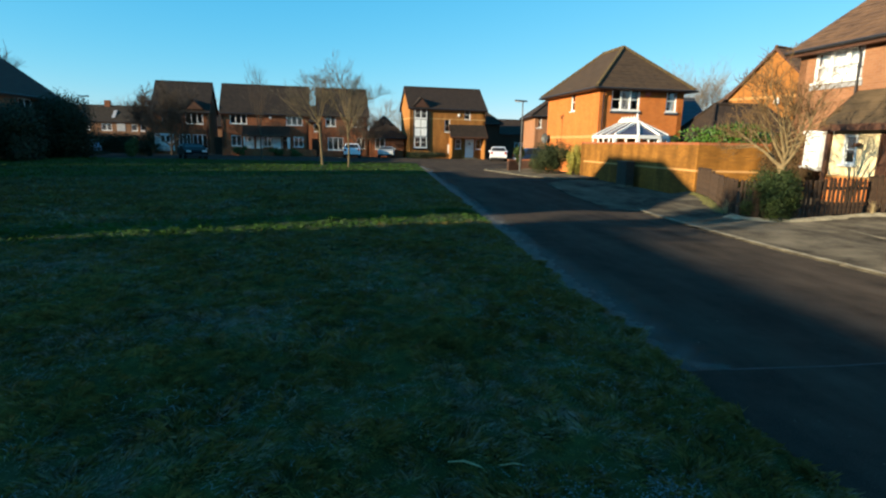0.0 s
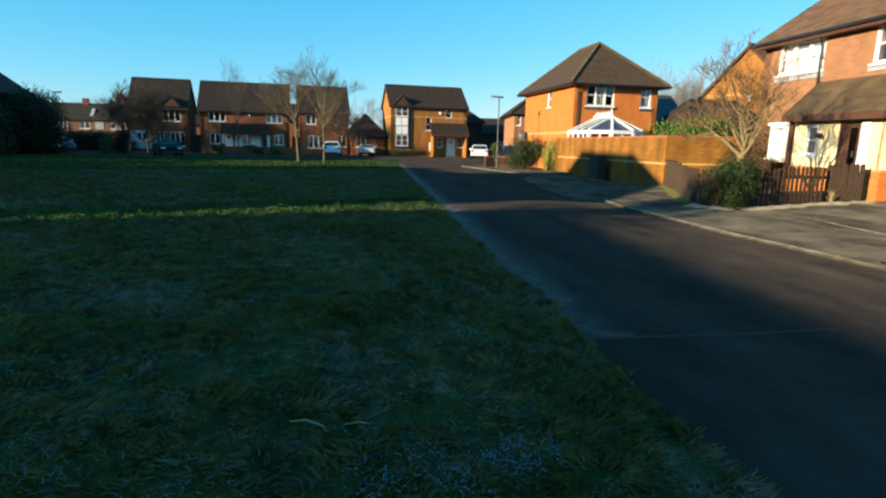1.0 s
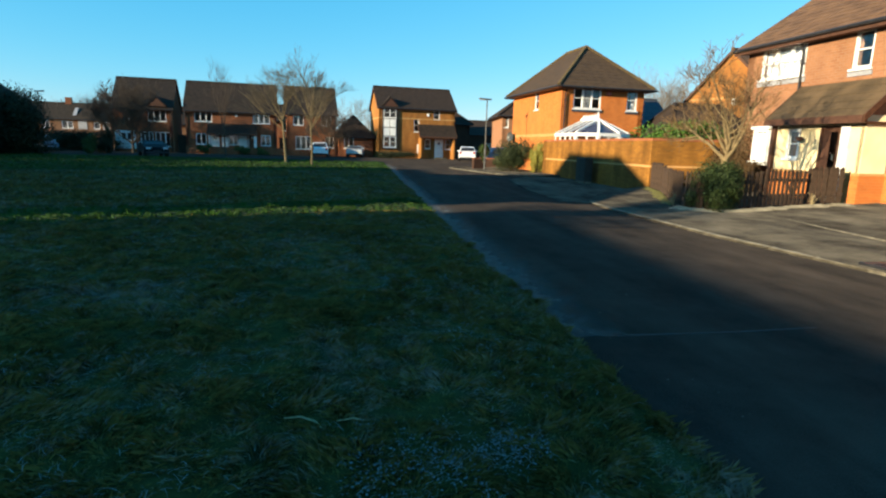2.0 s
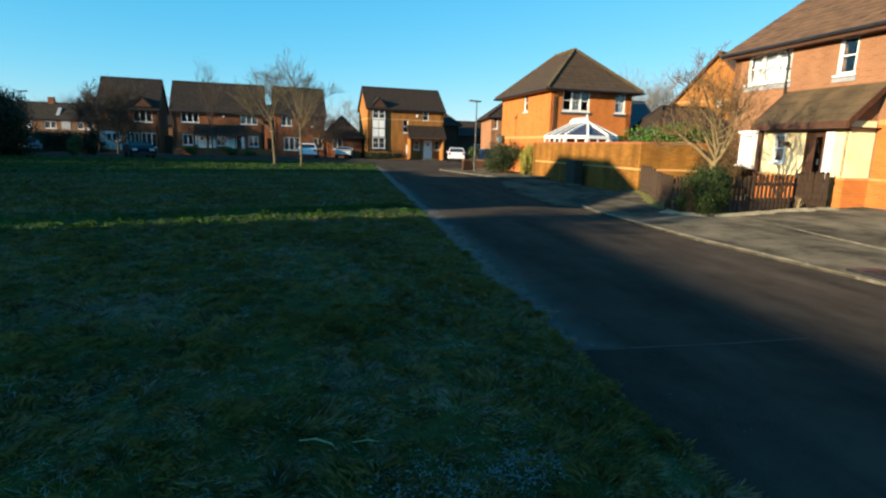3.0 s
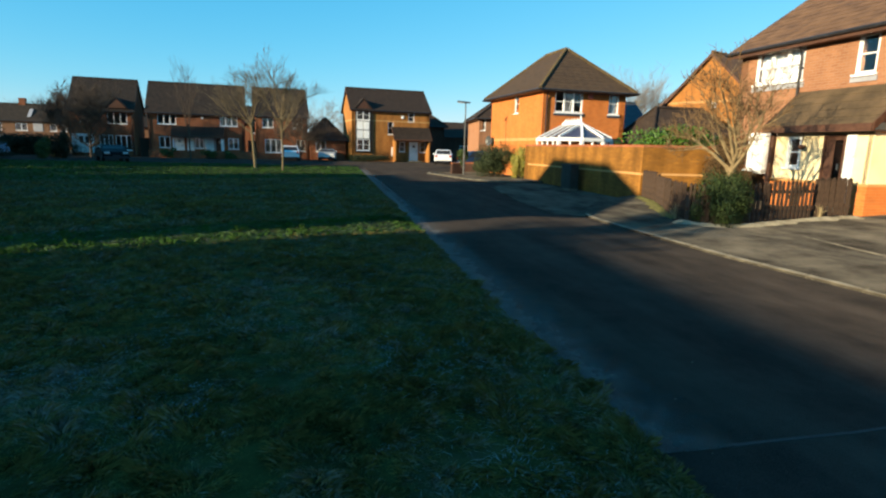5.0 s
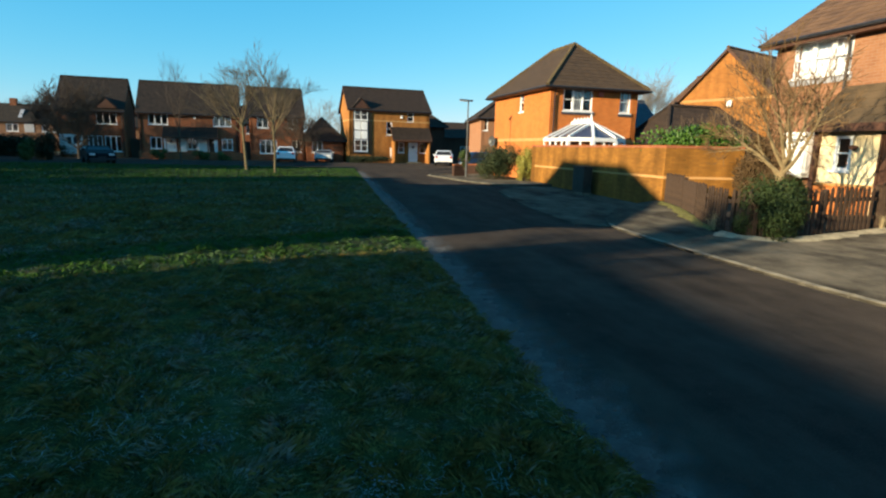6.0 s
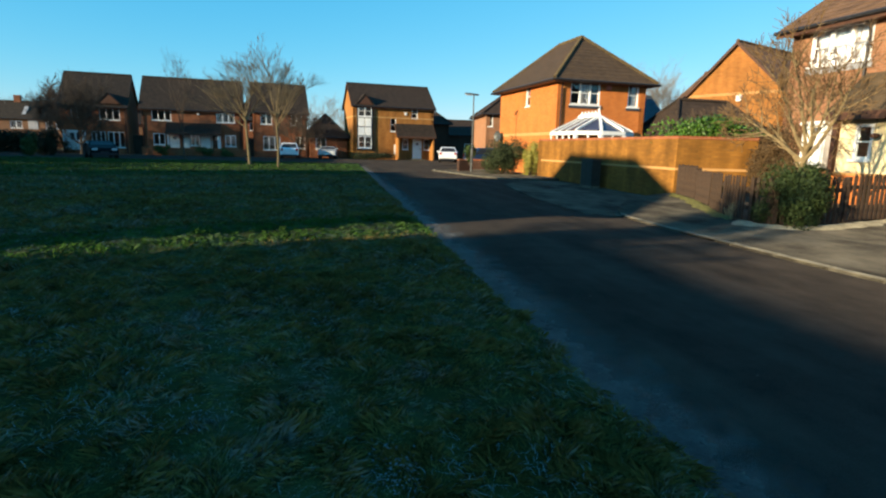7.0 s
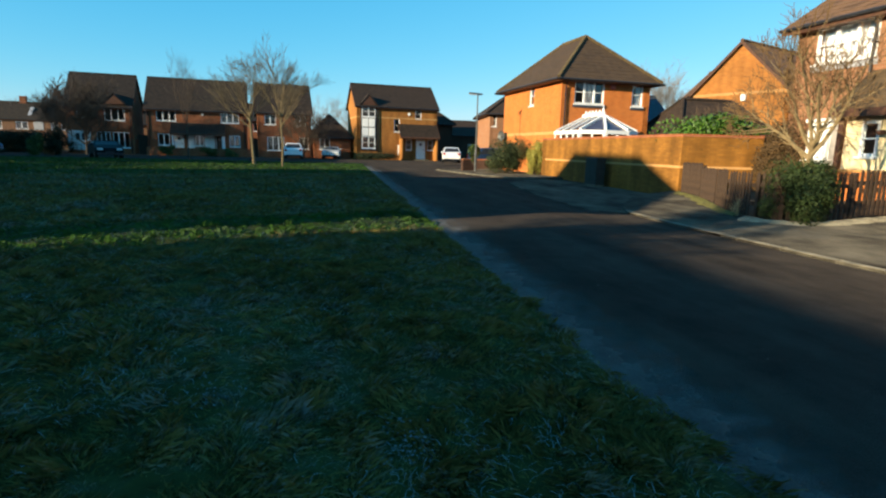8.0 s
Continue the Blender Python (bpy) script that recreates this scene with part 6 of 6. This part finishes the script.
# added dark hedge in place of the shadow band at the house's foot
shrub(2.2, 58.1, 0.0, 2.3, 0.4, 0.75, "low dark hedge added for the shade along the buff house's foot", "leaf_dark", 24, 6000, 0.06, lobes=22, category="hedge", name="hedge")

# hanging basket by the porch window
basket = empty("hanging_basket", RM @ pose(3.62, -1.0, 1.72), "dark hanging basket of dry plants beside the porch window", "basket")
bm = bmesh.new()
bmesh.ops.create_icosphere(bm, subdivisions=2, radius=0.11)
for v in bm.verts:
    v.co.z *= 0.8 if v.co.z < 0 else 0.45
part("bowl", bm, "brown_wood", basket)
bm = bmesh.new()
tube(bm, [(0, 0, 0.06), (0, 0, 0.42)], [0.008, 0.008], 5)
tube(bm, [(0, 0, 0.42), (0, 0.18, 0.45)], [0.01, 0.01], 5)
part("bracket", bm, "black", basket)


# ---- grass blades: one body of uncountable blades, denser near the path ----
def blades(name, regions, seed, label, mat="blades", low=-99.0, high_side=99.0):
    """low, high_side: how far from the near edge of the sunlit strip the grass begins and ends."""
    rng = np.random.default_rng(seed)
    V, F, base = [], [], 0
    for x0, x1, y0, y1, count, high, wide in regions:
        x = rng.uniform(x0, x1, count)
        y = rng.uniform(y0, y1, count)
        cell = np.array([noise.noise((a * 1.7, b * 1.7, 5.0)) for a, b in zip(x, y)])
        keep = (rng.uniform(-3.2, 0.3, count) < cell) & ((y < -0.5) | (x > -2.4 - (y + 2.6) * 0.95 - rng.exponential(1.2, count)))
        past = y - 9.2 - 0.41 * x - rng.normal(0, 0.15, count)
        keep &= (past > low) & (past < high_side)
        x, y, cell = x[keep], y[keep], cell[keep]
        z = np.array([lawn_height(a, b) for a, b in zip(x, y)]) - 0.006
        n = len(x)
        az = rng.uniform(0, 2 * np.pi, n)
        tuft = np.array([noise.noise((a * 6.5, b * 6.5, 9.0)) for a, b in zip(x, y)])
        h = high * rng.uniform(0.3, 1.1, n) * (1 + 0.9 * cell) * np.clip(1 + 1.9 * tuft, 0.5, 2.5)
        lean = high * rng.uniform(0.4, 2.2, n) * np.clip(1 + 1.2 * tuft, 0.5, 1.9)
        comb = np.array([noise.noise((a * 2.3, b * 2.3, 14.0)) for a, b in zip(x, y)])
        la = comb * 9.0 + rng.normal(0, 0.75, n)
        w = wide * rng.uniform(0.6, 1.3, n)
        dx, dy = np.cos(az) * w, np.sin(az) * w
        p0 = np.stack([x - dx, y - dy, z], 1)
        p1 = np.stack([x + dx, y + dy, z], 1)
        mx, my, mz = x + np.cos(la) * lean * 0.35, y + np.sin(la) * lean * 0.35, z + h * 0.65
        p2 = np.stack([mx + dx * 0.8, my + dy * 0.8, mz], 1)
        p4 = np.stack([x + np.cos(la) * lean, y + np.sin(la) * lean, z + h], 1)
        V.append(np.stack([p0, p1, p2, p4], 1).reshape(-1, 3))
        F += (base + np.arange(n * 4).reshape(-1, 4)).tolist()
        base += n * 4
    ob = mesh_from(name, np.concatenate(V).tolist(), F, mat)
    return tagged(ob, label, "grass", kind="stuff")


# blade colour follows sun and shade: sunlit tones on the strips, shade tones elsewhere
blades("grass", [(-14.0, 0.2, -9.0, -0.6, 50000, 0.035, 0.005), (-9.5, 0.24, -0.6, 3.4, 430000, 0.03, 0.0026), (-14.0, 0.16, 3.4, 9.6, 430000, 0.034, 0.0034)], 91, "short frosty winter grass of the green in shade tones", high_side=0.0)
blades("grass", [(-19.0, 0.14, 1.5, 12.0, 260000, 0.04, 0.0045)], 92, "short grass coloured in sunlit tones where the sun reaches the green", "blades_sunlit", 0.0, 2.2)
blades("grass", [(-19.0, 0.14, 3.0, 16.0, 200000, 0.04, 0.0055), (-34.0, 0.1, 8.0, 28.0, 130000, 0.045, 0.016)], 93, "short frosty grass in shade tones in the middle of the green", "blades", 2.2, 17.5)
blades("grass", [(-34.0, 0.1, 14.0, 42.0, 150000, 0.045, 0.018)], 95, "short grass coloured in sunlit tones at the far side of the green", "blades_sunlit", 17.5)


def rimed_leaves(seed, count, label):
    """Small rounded weed leaves lying in patches, white with rime."""
    rng = np.random.default_rng(seed)
    x, y = rng.uniform(-8, 0.1, count), rng.uniform(-0.6, 7.0, count)
    spot = np.full(count, -9.0)
    for cx, cy, cr in ((-1.1, -0.2, 0.36), (-0.72, -0.12, 0.3), (-2.45, 2.3, 0.4), (-0.5, 0.85, 0.2), (-1.1, 3.1, 0.3), (-2.0, 3.7, 0.3), (-2.0, 6.6, 0.6), (-3.1, 2.6, 0.35)):
        spot = np.maximum(spot, (0.8 if cy < 0 else 0.4) - np.hypot(x - cx, y - cy) / cr)
    spot += np.array([0.7 * noise.noise((a * 4.1, b * 4.1, 4.0)) + 0.4 * noise.noise((a * 11, b * 11, 4.0)) for a, b in zip(x, y)])
    keep = (spot > rng.uniform(-0.1, 0.9, count)) & (x > -2.4 - (y + 2.6) * 0.95)
    x, y = x[keep], y[keep]
    z = np.array([lawn_height(a, b) for a, b in zip(x, y)]) + rng.uniform(0.01, 0.03, len(x))
    n = len(x)
    az, s = rng.uniform(0, 6.28, n), rng.uniform(0.003, 0.007, n)
    tilt = rng.uniform(-0.6, 0.6, (n, 2))
    V = []
    for k in range(6):
        c = az + k * math.pi / 3
        dx, dy = np.cos(c) * s, np.sin(c) * s * 0.8
        V.append(np.stack([x + dx, y + dy, z + dx * tilt[:, 0] + dy * tilt[:, 1]], 1))
    V = np.stack(V, 1).reshape(-1, 3)
    ob = mesh_from("weed_leaves", V.tolist(), np.arange(n * 6).reshape(-1, 6).tolist(), "frost_leaf")
    tagged(ob, label, "weeds", kind="stuff")


def rimed_stems(seed, count, label):
    """Long flattened blades and old stems white with rime, lying over the sward in loose swathes."""
    rng = np.random.default_rng(seed)
    x, y = rng.uniform(-11, 0.15, count), rng.uniform(-0.7, 9.5, count)
    patch = np.array([noise.noise((a * 0.9, b * 0.9, 21.0)) + 0.8 * noise.noise((a * 3.4, b * 3.4, 22.0)) for a, b in zip(x, y)])
    keep = (patch > rng.uniform(-0.15, 0.75, count)) & (x > -2.6 - (y + 2.6) * 0.95)
    x, y = x[keep], y[keep]
    n = len(x)
    z = np.array([lawn_height(a, b) for a, b in zip(x, y)]) + rng.uniform(0.004, 0.02, n)
    az = np.array([noise.noise((a * 1.6, b * 1.6, 23.0)) for a, b in zip(x, y)]) * 8 + rng.normal(0, 0.8, n)
    run, arch, w = rng.uniform(0.03, 0.09, n), rng.uniform(0.004, 0.016, n), rng.uniform(0.0009, 0.0019, n)
    bend = rng.normal(0, 0.5, n)
    rows = []
    for u in (0.0, 0.4, 0.75, 1.0):
        c = az + bend * u
        px, py, pz = x + np.cos(c) * run * u, y + np.sin(c) * run * u, z + arch * 4 * u * (1 - u) + 0.004
        half = w * (1 - 0.7 * u)
        rows += [np.stack([px - np.sin(c) * half, py + np.cos(c) * half, pz], 1), np.stack([px + np.sin(c) * half, py - np.cos(c) * half, pz], 1)]
    V = np.stack(rows, 1).reshape(-1, 3)
    F = []
    for k in range(3):
        F.append(np.arange(n)[:, None] * 8 + np.array([2 * k, 2 * k + 1, 2 * k + 3, 2 * k + 2]))
    ob = mesh_from("rimed_grass", V.tolist(), np.concatenate(F).tolist(), "rime_blade")
    tagged(ob, label, "grass", kind="stuff")


rimed_stems(97, 70000, "long flattened grass blades pale with rime")
rimed_leaves(94, 420000, "small rimed weed leaves in patches among the grass")
bm = bmesh.new()
for pts in ([(-1.72, 0.25, 0.07), (-1.64, 0.22, 0.09), (-1.56, 0.19, 0.075), (-1.53, 0.14, 0.065)], [(-1.46, 0.2, 0.07), (-1.38, 0.19, 0.085), (-1.31, 0.18, 0.07)]):
    tube(bm, pts, [0.004, 0.006, 0.005, 0.003][:len(pts)], 5)
rng = random.Random(77)
verts, faces = [], []
for i in range(70):
    x, y, s = 0.15 + abs(rng.gauss(0, 0.45)), rng.uniform(-1, 20), rng.uniform(0.004, 0.012)
    k = len(verts)
    verts += [(x - s, y, 0.004), (x, y - s * 0.8, 0.004), (x + s, y, 0.004), (x, y + s * 0.7, 0.004), (x + s * 0.2, y, 0.006 + s * 0.8)]
    faces += [(k, k + 1, k + 4), (k + 1, k + 2, k + 4), (k + 2, k + 3, k + 4), (k + 3, k, k + 4), (k + 3, k + 2, k + 1, k)]
tagged(mesh_from("pebbles", verts, faces, "kerb"), "small pale stones and crumbs along the road margin", "pebbles", kind="stuff")
tagged(part("dry_stalk", bm, "straw"), "pale dry stalks lying on the frosty grass", "twig", kind="stuff")
